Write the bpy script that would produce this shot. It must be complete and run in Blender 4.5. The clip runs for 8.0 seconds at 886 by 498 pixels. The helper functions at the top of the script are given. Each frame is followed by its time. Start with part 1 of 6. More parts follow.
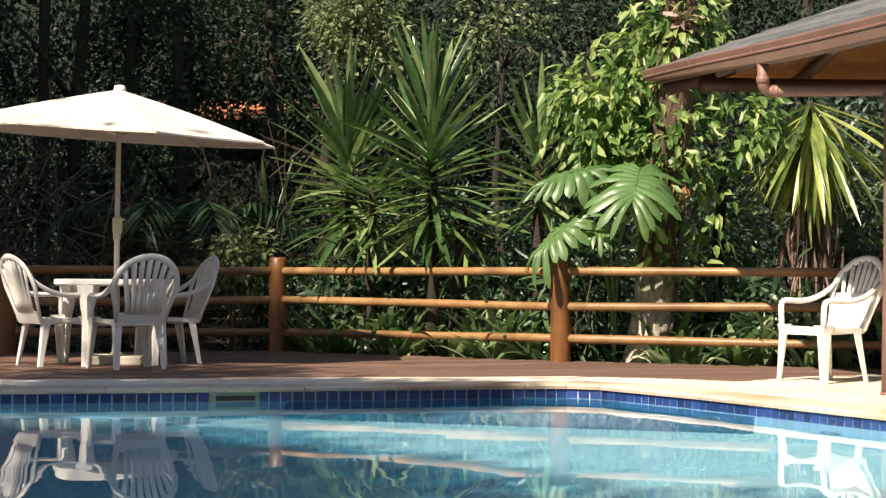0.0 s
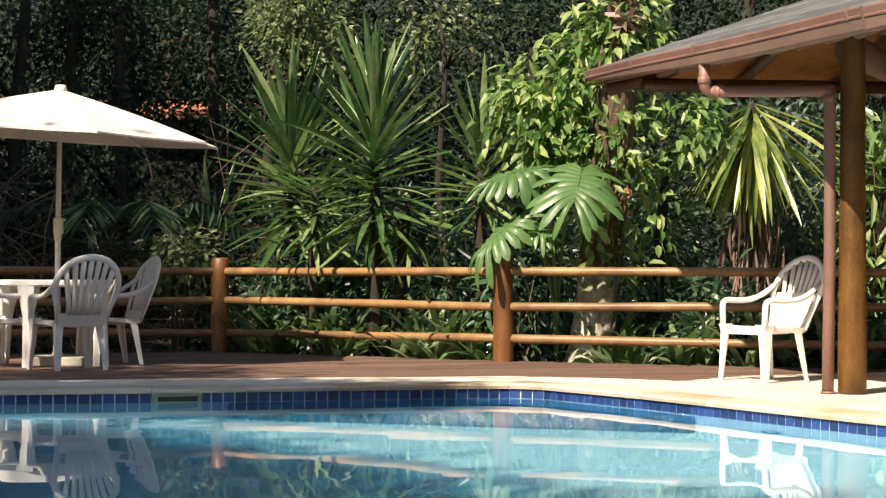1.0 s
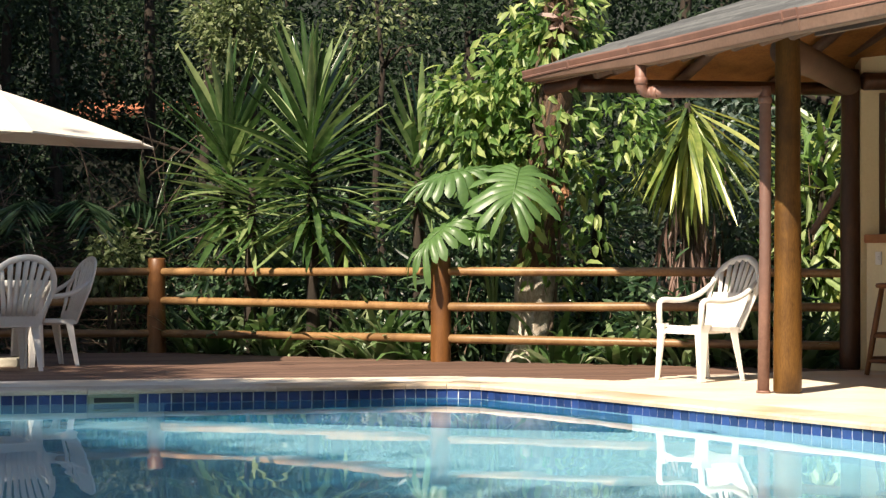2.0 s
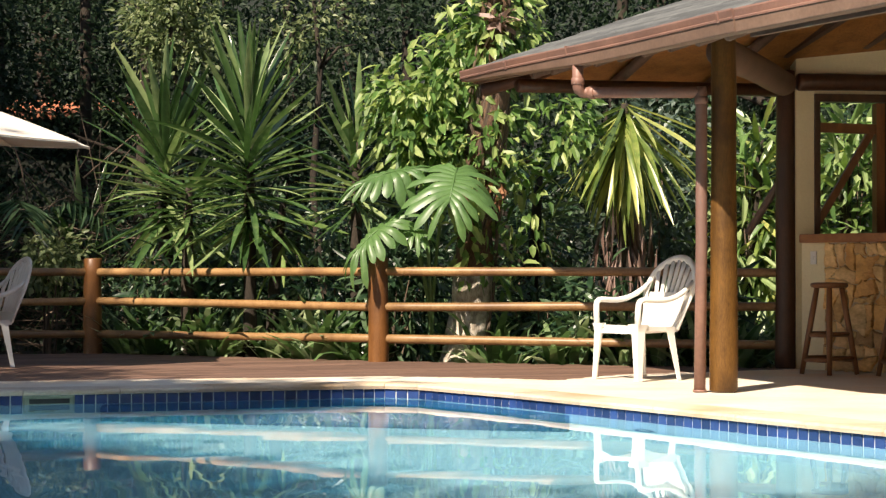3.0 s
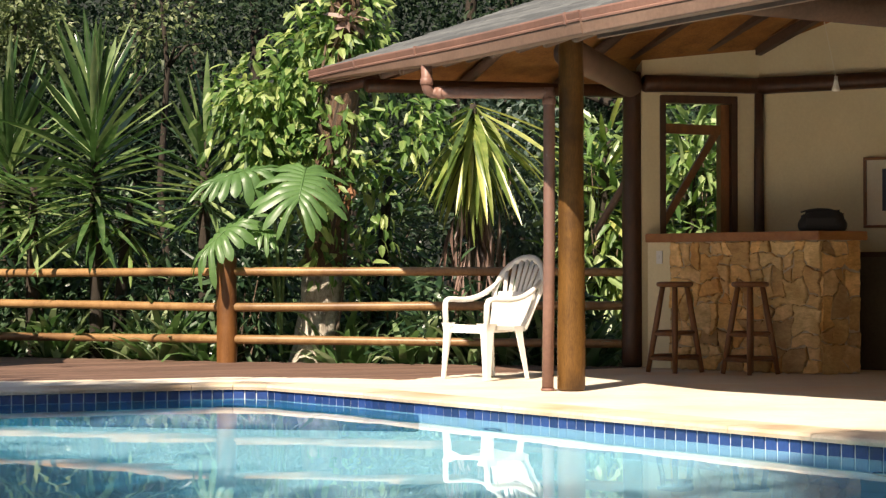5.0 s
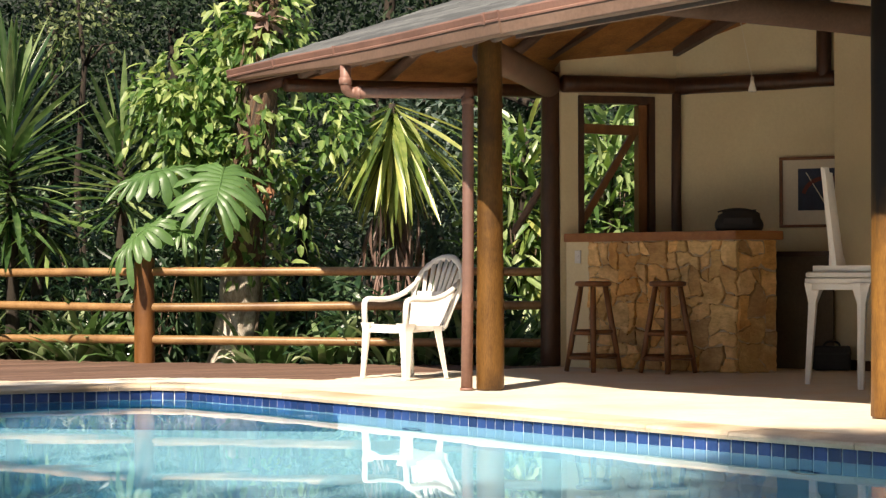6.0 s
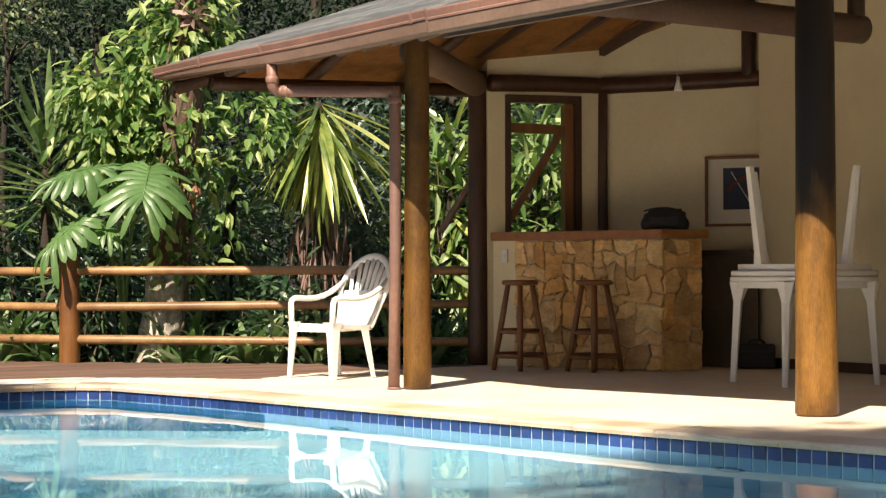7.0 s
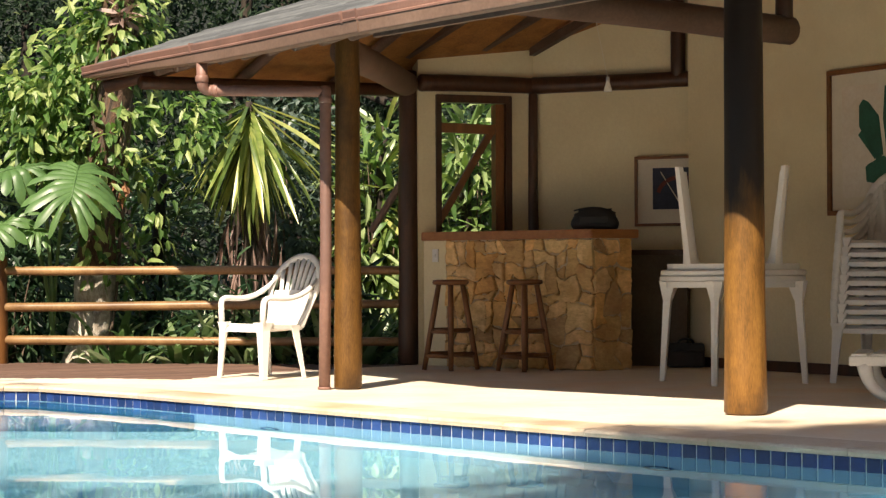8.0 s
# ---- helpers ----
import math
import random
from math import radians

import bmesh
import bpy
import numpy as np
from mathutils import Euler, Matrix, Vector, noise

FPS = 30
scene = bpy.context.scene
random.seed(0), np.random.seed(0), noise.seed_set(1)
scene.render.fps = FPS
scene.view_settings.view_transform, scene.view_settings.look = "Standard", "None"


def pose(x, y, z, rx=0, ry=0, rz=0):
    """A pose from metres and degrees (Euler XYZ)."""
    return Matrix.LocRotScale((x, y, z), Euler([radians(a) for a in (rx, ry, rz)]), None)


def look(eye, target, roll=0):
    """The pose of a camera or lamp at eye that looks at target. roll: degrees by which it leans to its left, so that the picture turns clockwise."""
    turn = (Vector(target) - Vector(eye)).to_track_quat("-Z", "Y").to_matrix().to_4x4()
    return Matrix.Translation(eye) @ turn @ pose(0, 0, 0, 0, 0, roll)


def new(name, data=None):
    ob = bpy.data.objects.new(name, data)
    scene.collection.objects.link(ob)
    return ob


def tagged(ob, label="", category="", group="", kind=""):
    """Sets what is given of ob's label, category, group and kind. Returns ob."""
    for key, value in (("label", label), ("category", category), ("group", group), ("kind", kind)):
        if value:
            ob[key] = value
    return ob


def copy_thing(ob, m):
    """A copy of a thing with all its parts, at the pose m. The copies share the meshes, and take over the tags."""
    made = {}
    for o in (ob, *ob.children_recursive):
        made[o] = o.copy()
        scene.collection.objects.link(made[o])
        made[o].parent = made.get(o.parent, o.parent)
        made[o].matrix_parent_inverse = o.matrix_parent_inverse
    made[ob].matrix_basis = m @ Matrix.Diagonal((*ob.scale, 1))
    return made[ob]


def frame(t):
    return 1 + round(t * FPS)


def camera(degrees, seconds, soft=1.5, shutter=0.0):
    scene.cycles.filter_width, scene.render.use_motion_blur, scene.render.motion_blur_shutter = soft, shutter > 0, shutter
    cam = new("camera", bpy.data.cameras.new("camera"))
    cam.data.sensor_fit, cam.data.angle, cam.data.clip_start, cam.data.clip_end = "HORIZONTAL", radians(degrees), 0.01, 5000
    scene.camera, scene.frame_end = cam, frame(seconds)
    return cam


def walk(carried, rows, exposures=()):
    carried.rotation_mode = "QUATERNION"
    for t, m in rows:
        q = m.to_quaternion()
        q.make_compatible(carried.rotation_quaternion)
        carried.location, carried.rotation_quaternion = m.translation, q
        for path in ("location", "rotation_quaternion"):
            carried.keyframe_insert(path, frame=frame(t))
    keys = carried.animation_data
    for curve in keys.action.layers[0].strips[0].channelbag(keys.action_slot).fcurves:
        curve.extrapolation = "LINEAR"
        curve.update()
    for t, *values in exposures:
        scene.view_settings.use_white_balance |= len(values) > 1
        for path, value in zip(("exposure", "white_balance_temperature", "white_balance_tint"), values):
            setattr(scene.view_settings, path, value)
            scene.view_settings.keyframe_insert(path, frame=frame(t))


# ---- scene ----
# ---------- camera: a slow pan to the right on a low tripod ----------
cam = camera(25.25, 8.0, soft=1.35)
EYE = 0.72
ROWS = [
    (0.0, -0.003, 90.720, -0.235), (0.5, -0.869, 90.722, -0.215), (1.0, -1.658, 90.731, -0.165),
    (1.5, -2.454, 90.737, -0.155), (2.0, -3.468, 90.739, -0.117), (3.3, -5.868, 90.743, -0.035), (3.5, -6.298, 90.743, -0.023),
    (4.0, -7.312, 90.744, -0.010), (4.5, -8.455, 90.742, 0.028), (5.8, -11.530, 90.731, 0.130), (6.0, -11.988, 90.728, 0.143),
    (6.5, -13.014, 90.711, 0.168), (7.0, -14.098, 90.692, 0.193), (7.5, -15.164, 90.684, 0.205), (8.0, -16.107, 90.677, 0.242)]
walk(cam, [(t, pose(0, 0, EYE, tilt, lean, turn)) for t, turn, tilt, lean in ROWS], [(0.0, 1.10, 6550, 11.5), (8.0, 1.16, 6550, 11.5)])

# ---------- daylight ----------
TO_SUN = Vector((-0.60, -0.80, 1.00)).normalized()
world = bpy.data.worlds.new("daylight")
scene.world = world
world.use_nodes = True
sky = world.node_tree.nodes.new("ShaderNodeTexSky")
sky.sky_type, sky.sun_disc = "NISHITA", False
sky.sun_elevation = math.asin(TO_SUN.z)
sky.sun_rotation = math.atan2(TO_SUN.x, TO_SUN.y)
world.node_tree.links.new(sky.outputs[0], world.node_tree.nodes["Background"].inputs[0])
world.node_tree.nodes["Background"].inputs[1].default_value = 0.057
sun = new("sun", bpy.data.lights.new("sun", "SUN"))
sun.data.energy, sun.data.angle, sun.data.color = 4.6, radians(0.55), (1.0, 0.87, 0.70)
sun.matrix_world = look(TO_SUN * 60, (0, 0, 0))


# ---------- materials ----------
def nodes_of(name):
    m = bpy.data.materials.new(name)
    m.use_nodes = True
    nt = m.node_tree
    return m, nt, nt.nodes["Principled BSDF"]


def link(nt, a, b):
    nt.links.new(a, b)


def node(nt, kind, **values):
    n = nt.nodes.new(kind)
    for k, v in values.items():
        n.inputs[k.replace("_", " ")].default_value = v
    return n


def ramp(nt, fac, stops):
    r = nt.nodes.new("ShaderNodeValToRGB")
    els = r.color_ramp.elements
    while len(els) < len(stops):
        els.new(0.5)
    for e, (p, c) in zip(els, stops):
        e.position, e.color = p, (*c, 1)
    link(nt, fac, r.inputs[0])
    return r.outputs[0]


def surface(name, dark, light, rough=0.6, scale=6.0, stretch=(1, 1, 1), fine=60.0, bump=0.3, depth=0.004,
            stain=None, stain_scale=1.2, vary=0.15, metal=0.0, island=False, spec=0.5):
    """Two scales of colour, a stain, relief and a value that changes from piece to piece."""
    m, nt, bsdf = nodes_of(name)
    tc = nt.nodes.new("ShaderNodeTexCoord")
    mp = nt.nodes.new("ShaderNodeMapping")
    mp.inputs["Scale"].default_value = stretch
    link(nt, tc.outputs["Object"], mp.inputs[0])
    info = nt.nodes.new("ShaderNodeNewGeometry" if island else "ShaderNodeObjectInfo")
    rnd = info.outputs["Random Per Island"] if island else info.outputs["Random"]
    shift = nt.nodes.new("ShaderNodeVectorMath")
    shift.operation = "MULTIPLY_ADD"
    comb = nt.nodes.new("ShaderNodeCombineXYZ")
    for k in range(3):
        link(nt, rnd, comb.inputs[k])
    link(nt, comb.outputs[0], shift.inputs[0])
    shift.inputs[1].default_value = (17, 31, 23)
    link(nt, mp.outputs[0], shift.inputs[2])
    big = node(nt, "ShaderNodeTexNoise", Scale=scale, Detail=6.0, Roughness=0.6)
    small = node(nt, "ShaderNodeTexNoise", Scale=fine, Detail=4.0, Roughness=0.65)
    link(nt, shift.outputs[0], big.inputs["Vector"])
    link(nt, shift.outputs[0], small.inputs["Vector"])
    mixf = nt.nodes.new("ShaderNodeMath")
    mixf.operation = "MULTIPLY_ADD"
    mixf.inputs[1].default_value = 0.45
    link(nt, small.outputs[0], mixf.inputs[0])
    half = nt.nodes.new("ShaderNodeMath")
    half.operation = "MULTIPLY"
    half.inputs[1].default_value = 0.55
    link(nt, big.outputs[0], half.inputs[0])
    link(nt, half.outputs[0], mixf.inputs[2])
    col = ramp(nt, mixf.outputs[0], [(0.33, dark), (0.66, light)])
    if stain:
        sn = node(nt, "ShaderNodeTexNoise", Scale=stain_scale, Detail=5.0, Roughness=0.6)
        link(nt, tc.outputs["Object"], sn.inputs["Vector"])
        sf = ramp(nt, sn.outputs[0], [(0.48, (0, 0, 0)), (0.68, (0.8, 0.8, 0.8))])
        mx = nt.nodes.new("ShaderNodeMixRGB")
        link(nt, sf, mx.inputs[0])
        link(nt, col, mx.inputs[1])
        mx.inputs[2].default_value = (*stain, 1)
        col = mx.outputs[0]
    hsv = nt.nodes.new("ShaderNodeHueSaturation")
    vr = nt.nodes.new("ShaderNodeMapRange")
    vr.inputs["To Min"].default_value, vr.inputs["To Max"].default_value = 1 - vary, 1 + vary
    link(nt, rnd, vr.inputs[0])
    link(nt, vr.outputs[0], hsv.inputs["Value"])
    link(nt, col, hsv.inputs["Color"])
    link(nt, hsv.outputs[0], bsdf.inputs["Base Color"])
    rr = nt.nodes.new("ShaderNodeMapRange")
    rr.inputs["To Min"].default_value, rr.inputs["To Max"].default_value = rough - 0.08, min(1, rough + 0.1)
    link(nt, mixf.outputs[0], rr.inputs[0])
    link(nt, rr.outputs[0], bsdf.inputs["Roughness"])
    bsdf.inputs["Metallic"].default_value = metal
    bsdf.inputs["Specular IOR Level"].default_value = spec
    if bump:
        bp = nt.nodes.new("ShaderNodeBump")
        bp.inputs["Strength"].default_value, bp.inputs["Distance"].default_value = bump, depth
        link(nt, mixf.outputs[0], bp.inputs["Height"])
        link(nt, bp.outputs[0], bsdf.inputs["Normal"])
    return m


def foliage(name, dark, mid, light, rough=0.38, thin=0.3, island=True, spec=0.75):
    """Leaves: colour from leaf to leaf, gloss on top, light through the blade."""
    m, nt, bsdf = nodes_of(name)
    info = nt.nodes.new("ShaderNodeNewGeometry" if island else "ShaderNodeObjectInfo")
    rnd = info.outputs["Random Per Island"] if island else info.outputs["Random"]
    tc = nt.nodes.new("ShaderNodeTexCoord")
    nz = node(nt, "ShaderNodeTexNoise", Scale=9.0, Detail=3.0)
    link(nt, tc.outputs["Object"], nz.inputs["Vector"])
    add = nt.nodes.new("ShaderNodeMath")
    add.operation = "MULTIPLY_ADD"
    add.inputs[1].default_value = 0.5
    link(nt, nz.outputs[0], add.inputs[0])
    sc = nt.nodes.new("ShaderNodeMath")
    sc.operation = "MULTIPLY"
    sc.inputs[1].default_value = 0.6
    link(nt, rnd, sc.inputs[0])
    link(nt, sc.outputs[0], add.inputs[2])
    dark, mid, light = [(c[0] * 1.02, c[1], c[2] * 1.6) for c in (dark, mid, light)]
    col = ramp(nt, add.outputs[0], [(0.12, dark), (0.5, mid), (0.95, light)])
    link(nt, col, bsdf.inputs["Base Color"])
    bsdf.inputs["Roughness"].default_value = rough
    bsdf.inputs["Specular IOR Level"].default_value = spec
    tr = nt.nodes.new("ShaderNodeBsdfTranslucent")
    gl = nt.nodes.new("ShaderNodeHueSaturation")
    gl.inputs["Saturation"].default_value, gl.inputs["Value"].default_value = 1.15, 1.5
    link(nt, col, gl.inputs["Color"])
    link(nt, gl.outputs[0], tr.inputs[0])
    mix = nt.nodes.new("ShaderNodeMixShader")
    mix.inputs[0].default_value = thin
    link(nt, bsdf.outputs[0], mix.inputs[1])
    link(nt, tr.outputs[0], mix.inputs[2])
    link(nt, mix.outputs[0], nt.nodes["Material Output"].inputs[0])
    return m


M_DECK = surface("deck_wood", (0.085, 0.046, 0.032), (0.21, 0.125, 0.090), 0.62, 3.0, (1, 8, 8), 40, 0.35, 0.003, (0.15, 0.095, 0.07), 0.9, 0.25)
M_LOG = surface("varnished_log", (0.115, 0.045, 0.010), (0.24, 0.102, 0.030), 0.42, 3.0, (6, 6, 1), 30, 0.25, 0.004, (0.085, 0.036, 0.014), 1.5, 0.08)
M_POST = surface("golden_log", (0.050, 0.022, 0.004), (0.165, 0.080, 0.017), 0.5, 2.5, (6, 6, 1), 30, 0.35, 0.005, (0.032, 0.015, 0.006), 2.2, 0.08, spec=0.3)
M_RAIL = surface("varnished_rail", (0.17, 0.088, 0.031), (0.36, 0.212, 0.088), 0.42, 3.0, (2, 2, 2), 30, 0.25, 0.003, (0.12, 0.058, 0.024), 1.8, 0.14)
M_DARKLOG = surface("dark_stained_log", (0.030, 0.012, 0.006), (0.085, 0.034, 0.014), 0.42, 4.0, (5, 5, 1), 30, 0.25, 0.003, (0.05, 0.03, 0.02), 1.5, 0.1)
M_FRAME = surface("window_wood", (0.11, 0.042, 0.012), (0.25, 0.10, 0.03), 0.42, 4.0, (5, 5, 1), 40, 0.2, 0.002)
M_COUNTER = surface("counter_wood", (0.20, 0.075, 0.02), (0.38, 0.16, 0.05), 0.4, 3.0, (1, 6, 6), 40, 0.15, 0.002)
M_STOOL = surface("stool_wood", (0.13, 0.050, 0.018), (0.28, 0.115, 0.042), 0.42, 4.0, (4, 4, 1), 40, 0.2, 0.002)
M_GUTTER = surface("gutter_paint", (0.185, 0.095, 0.070), (0.275, 0.152, 0.115), 0.5, 2.5, (1, 1, 1), 40, 0.12, 0.002, (0.15, 0.088, 0.072), 1.6, 0.05)
M_FASCIA = surface("fascia_board", (0.125, 0.075, 0.052), (0.215, 0.135, 0.098), 0.6, 3.0, (1, 1, 1), 40, 0.25, 0.003)
M_RAFTER = surface("brown_rafter", (0.062, 0.036, 0.024), (0.125, 0.078, 0.055), 0.6, 3.0, (1, 1, 1), 40, 0.25, 0.003)
M_MAT = surface("woven_mat", (0.15, 0.060, 0.014), (0.38, 0.175, 0.045), 0.75, 7.0, (1, 1, 1), 60, 0.6, 0.008)
M_SHINGLE = surface("asphalt_shingle", (0.060, 0.064, 0.066), (0.175, 0.180, 0.178), 0.85, 4.0, (1, 1, 1), 120, 0.5, 0.004, (0.10, 0.105, 0.09), 1.0, 0.25)
M_PLASTER = surface("cream_plaster", (0.70, 0.605, 0.385), (0.82, 0.73, 0.485), 0.85, 1.3, (1, 1, 1), 45, 0.12, 0.003, (0.68, 0.58, 0.365), 0.7, 0.0)
M_STONE = surface("sandstone_floor", (0.62, 0.545, 0.435), (0.76, 0.70, 0.60), 0.7, 2.2, (1, 1, 1), 40, 0.15, 0.003, (0.70, 0.52, 0.33), 0.9, 0.05)
M_COPING = surface("coping_sandstone", (0.51, 0.405, 0.295), (0.70, 0.60, 0.475), 0.72, 2.0, (1, 1, 1), 40, 0.2, 0.003, (0.50, 0.32, 0.16), 1.2, 0.10)
M_SHELFSHADE = surface("shelf_shade_brown", (0.085, 0.066, 0.044), (0.15, 0.118, 0.080), 0.7, 3.0, (1, 1, 1), 40, 0.15, 0.003)
M_RUBBLE = surface("rubble_stone", (0.50, 0.36, 0.205), (0.98, 0.84, 0.60), 0.82, 6.0, (1, 1, 1.6), 30, 1.0, 0.018, (0.52, 0.34, 0.16), 3.6, 0.24)


def tint_by_piece(m, colours):
    """Multiplies a material's colour by one of several tints, from piece to piece."""
    nt = m.node_tree
    bsdf = nt.nodes["Principled BSDF"]
    src = bsdf.inputs["Base Color"].links[0].from_socket
    info = nt.nodes.new("ShaderNodeObjectInfo")
    col = ramp(nt, info.outputs["Random"], [(k / len(colours), c) for k, c in enumerate(colours)])
    col.node.color_ramp.interpolation = "CONSTANT"
    mx = nt.nodes.new("ShaderNodeMixRGB")
    mx.blend_type = "MULTIPLY"
    mx.inputs[0].default_value = 1.0
    link(nt, src, mx.inputs[1])
    link(nt, col, mx.inputs[2])
    link(nt, mx.outputs[0], bsdf.inputs["Base Color"])


tint_by_piece(M_SHINGLE, [(1.0, 1.0, 1.0), (0.72, 0.72, 0.71), (0.88, 0.88, 0.86), (0.58, 0.58, 0.57), (0.95, 0.95, 0.92), (0.78, 0.78, 0.76)])
tint_by_piece(M_RUBBLE, [(0.94, 0.72, 0.43), (1.0, 0.81, 0.50), (0.66, 0.51, 0.33), (0.98, 0.68, 0.33), (1.0, 0.87, 0.60), (0.66, 0.53, 0.36), (0.92, 0.76, 0.52), (1.0, 0.78, 0.44), (1.0, 0.83, 0.55), (0.88, 0.68, 0.40)])
M_MORTAR = surface("mortar", (0.42, 0.32, 0.20), (0.66, 0.53, 0.36), 0.95, 8.0, (1, 1, 1), 60, 0.6, 0.008)
M_TILE = surface("blue_glazed_tile", (0.015, 0.036, 0.138), (0.024, 0.056, 0.195), 0.16, 14.0, (1, 1, 1), 60, 0.05, 0.001, None, 1, 0.35)
# darker copy of the blue tile: the step's shade put into its colour
M_STEPTILE = surface("shaded_navy_tile", (0.004, 0.010, 0.050), (0.008, 0.018, 0.075), 0.16, 14.0, (1, 1, 1), 60, 0.05, 0.001, None, 1, 0.35)
M_TILEGROUT = surface("pool_grout", (0.50, 0.54, 0.56), (0.66, 0.69, 0.70), 0.8, 12.0)
M_POOL = surface("pool_plaster", (0.260, 0.445, 0.500), (0.310, 0.495, 0.545), 0.5, 0.6, (1, 1, 1), 8, 0.05, 0.004, (0.285, 0.470, 0.520), 0.5, 0.0)
M_POOLWALL = surface("pale_pool_plaster", (0.27, 0.46, 0.57), (0.34, 0.53, 0.63), 0.5, 0.6, (1, 1, 1), 8, 0.05, 0.004, (0.30, 0.49, 0.60), 0.5, 0.0)
M_PLASTIC = surface("white_plastic", (0.70, 0.685, 0.65), (0.80, 0.785, 0.75), 0.36, 2.0, (1, 1, 1), 60, 0.03, 0.001, (0.72, 0.69, 0.63), 1.5, 0.04)
M_CANVAS = surface("cream_canvas", (0.62, 0.57, 0.49), (0.72, 0.67, 0.59), 0.9, 1.5, (1, 1, 1), 90, 0.15, 0.002, (0.60, 0.54, 0.46), 1.0, 0.0)
M_POLE = surface("painted_pole", (0.55, 0.50, 0.42), (0.66, 0.61, 0.52), 0.45, 6.0)
M_KNOB = surface("yellowed_plastic", (0.55, 0.48, 0.30), (0.66, 0.58, 0.38), 0.45, 6.0)
M_CONCRETE = surface("concrete", (0.36, 0.33, 0.26), (0.5, 0.47, 0.38), 0.9, 6.0, (1, 1, 1), 60, 0.4, 0.004)
M_BLACK = surface("black_cloth", (0.006, 0.006, 0.007), (0.020, 0.020, 0.022), 0.65, 10.0, (1, 1, 1), 90, 0.3, 0.003)
M_PAPER = surface("picture_mount", (0.60, 0.54, 0.42), (0.68, 0.62, 0.50), 0.7, 3.0, (1, 1, 1), 50, 0.02, 0.001)
M_NAVY = surface("navy_print", (0.012, 0.016, 0.035), (0.03, 0.04, 0.075), 0.6, 6.0)
M_RED = surface("red_print", (0.085, 0.016, 0.013), (0.15, 0.030, 0.022), 0.6, 6.0)
M_GREENINK = surface("green_print", (0.010, 0.07, 0.045), (0.025, 0.13, 0.085), 0.6, 8.0)
M_SOIL = surface("leaf_litter", (0.020, 0.013, 0.008), (0.075, 0.050, 0.028), 0.95, 3.0, (1, 1, 1), 30, 0.8, 0.03, (0.03, 0.035, 0.015), 0.6, 0.0)
# near black: the shade between the trees put into the colour
M_WOODGAPS = surface("dark_wood_gaps", (0.003, 0.005, 0.003), (0.012, 0.018, 0.008), 0.95, 1.5, (1, 1, 1), 12, 0.8, 0.05)
M_BARK = surface("dark_bark", (0.012, 0.009, 0.006), (0.048, 0.035, 0.024), 0.9, 4.0, (4, 4, 1), 30, 0.8, 0.02)
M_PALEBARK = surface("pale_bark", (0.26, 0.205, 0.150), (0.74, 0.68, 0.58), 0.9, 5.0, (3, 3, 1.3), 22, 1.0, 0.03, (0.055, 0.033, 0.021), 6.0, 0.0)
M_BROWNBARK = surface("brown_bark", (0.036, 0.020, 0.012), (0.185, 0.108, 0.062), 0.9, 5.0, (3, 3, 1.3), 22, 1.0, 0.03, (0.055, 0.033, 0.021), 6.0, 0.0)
M_TWIG = surface("dead_twig", (0.055, 0.038, 0.026), (0.16, 0.115, 0.080), 0.9, 6.0, island=True, vary=0.45)
M_TERRA = surface("terracotta", (0.34, 0.10, 0.045), (0.55, 0.21, 0.10), 0.8, 5.0, (1, 1, 1), 40, 0.3, 0.005, (0.2, 0.09, 0.06), 2.0, 0.1)
M_CHROME = surface("dull_metal", (0.45, 0.45, 0.45), (0.6, 0.6, 0.6), 0.35, 8.0, metal=1.0)
M_GLASSWHITE = surface("opal_glass", (0.62, 0.60, 0.55), (0.70, 0.68, 0.62), 0.2, 8.0)
M_DARKHOLE = surface("dark_plastic", (0.01, 0.012, 0.012), (0.03, 0.03, 0.03), 0.6, 8.0)

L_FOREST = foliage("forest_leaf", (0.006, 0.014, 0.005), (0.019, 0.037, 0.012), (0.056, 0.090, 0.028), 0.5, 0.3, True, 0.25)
L_OLIVE = foliage("olive_leaf", (0.030, 0.050, 0.012), (0.120, 0.165, 0.042), (0.33, 0.37, 0.12), 0.45, 0.35, True, 0.3)
L_UNDER = foliage("understory_leaf", (0.006, 0.017, 0.006), (0.024, 0.058, 0.016), (0.125, 0.20, 0.06), 0.36, 0.25, True, 0.5)
L_VINE = foliage("vine_leaf", (0.018, 0.050, 0.010), (0.112, 0.212, 0.032), (0.44, 0.51, 0.12), 0.42, 0.36, True, 0.4)
L_YUCCA = foliage("yucca_leaf", (0.015, 0.038, 0.008), (0.066, 0.130, 0.025), (0.32, 0.40, 0.11), 0.22, 0.24, False)
L_STRIPE = foliage("hanging_leaf", (0.040, 0.085, 0.014), (0.14, 0.22, 0.035), (0.36, 0.42, 0.11), 0.32, 0.28, False)
L_YELLOW = foliage("yellow_striped_leaf", (0.018, 0.045, 0.010), (0.15, 0.22, 0.030), (0.60, 0.61, 0.13), 0.32, 0.3, False)
L_STRAP = foliage("strap_leaf", (0.026, 0.062, 0.013), (0.115, 0.205, 0.045), (0.44, 0.50, 0.19), 0.30, 0.30)
L_LANCE = foliage("lance_leaf", (0.030, 0.075, 0.014), (0.13, 0.23, 0.040), (0.42, 0.50, 0.15), 0.36, 0.34, True, 0.5)
L_PALE = foliage("pale_shrub_leaf", (0.022, 0.045, 0.018), (0.060, 0.100, 0.045), (0.17, 0.22, 0.11), 0.45, 0.25)
L_MONSTERA = foliage("monstera_leaf", (0.055, 0.120, 0.022), (0.105, 0.205, 0.038), (0.24, 0.34, 0.10), 0.42, 0.28, False, 0.7)
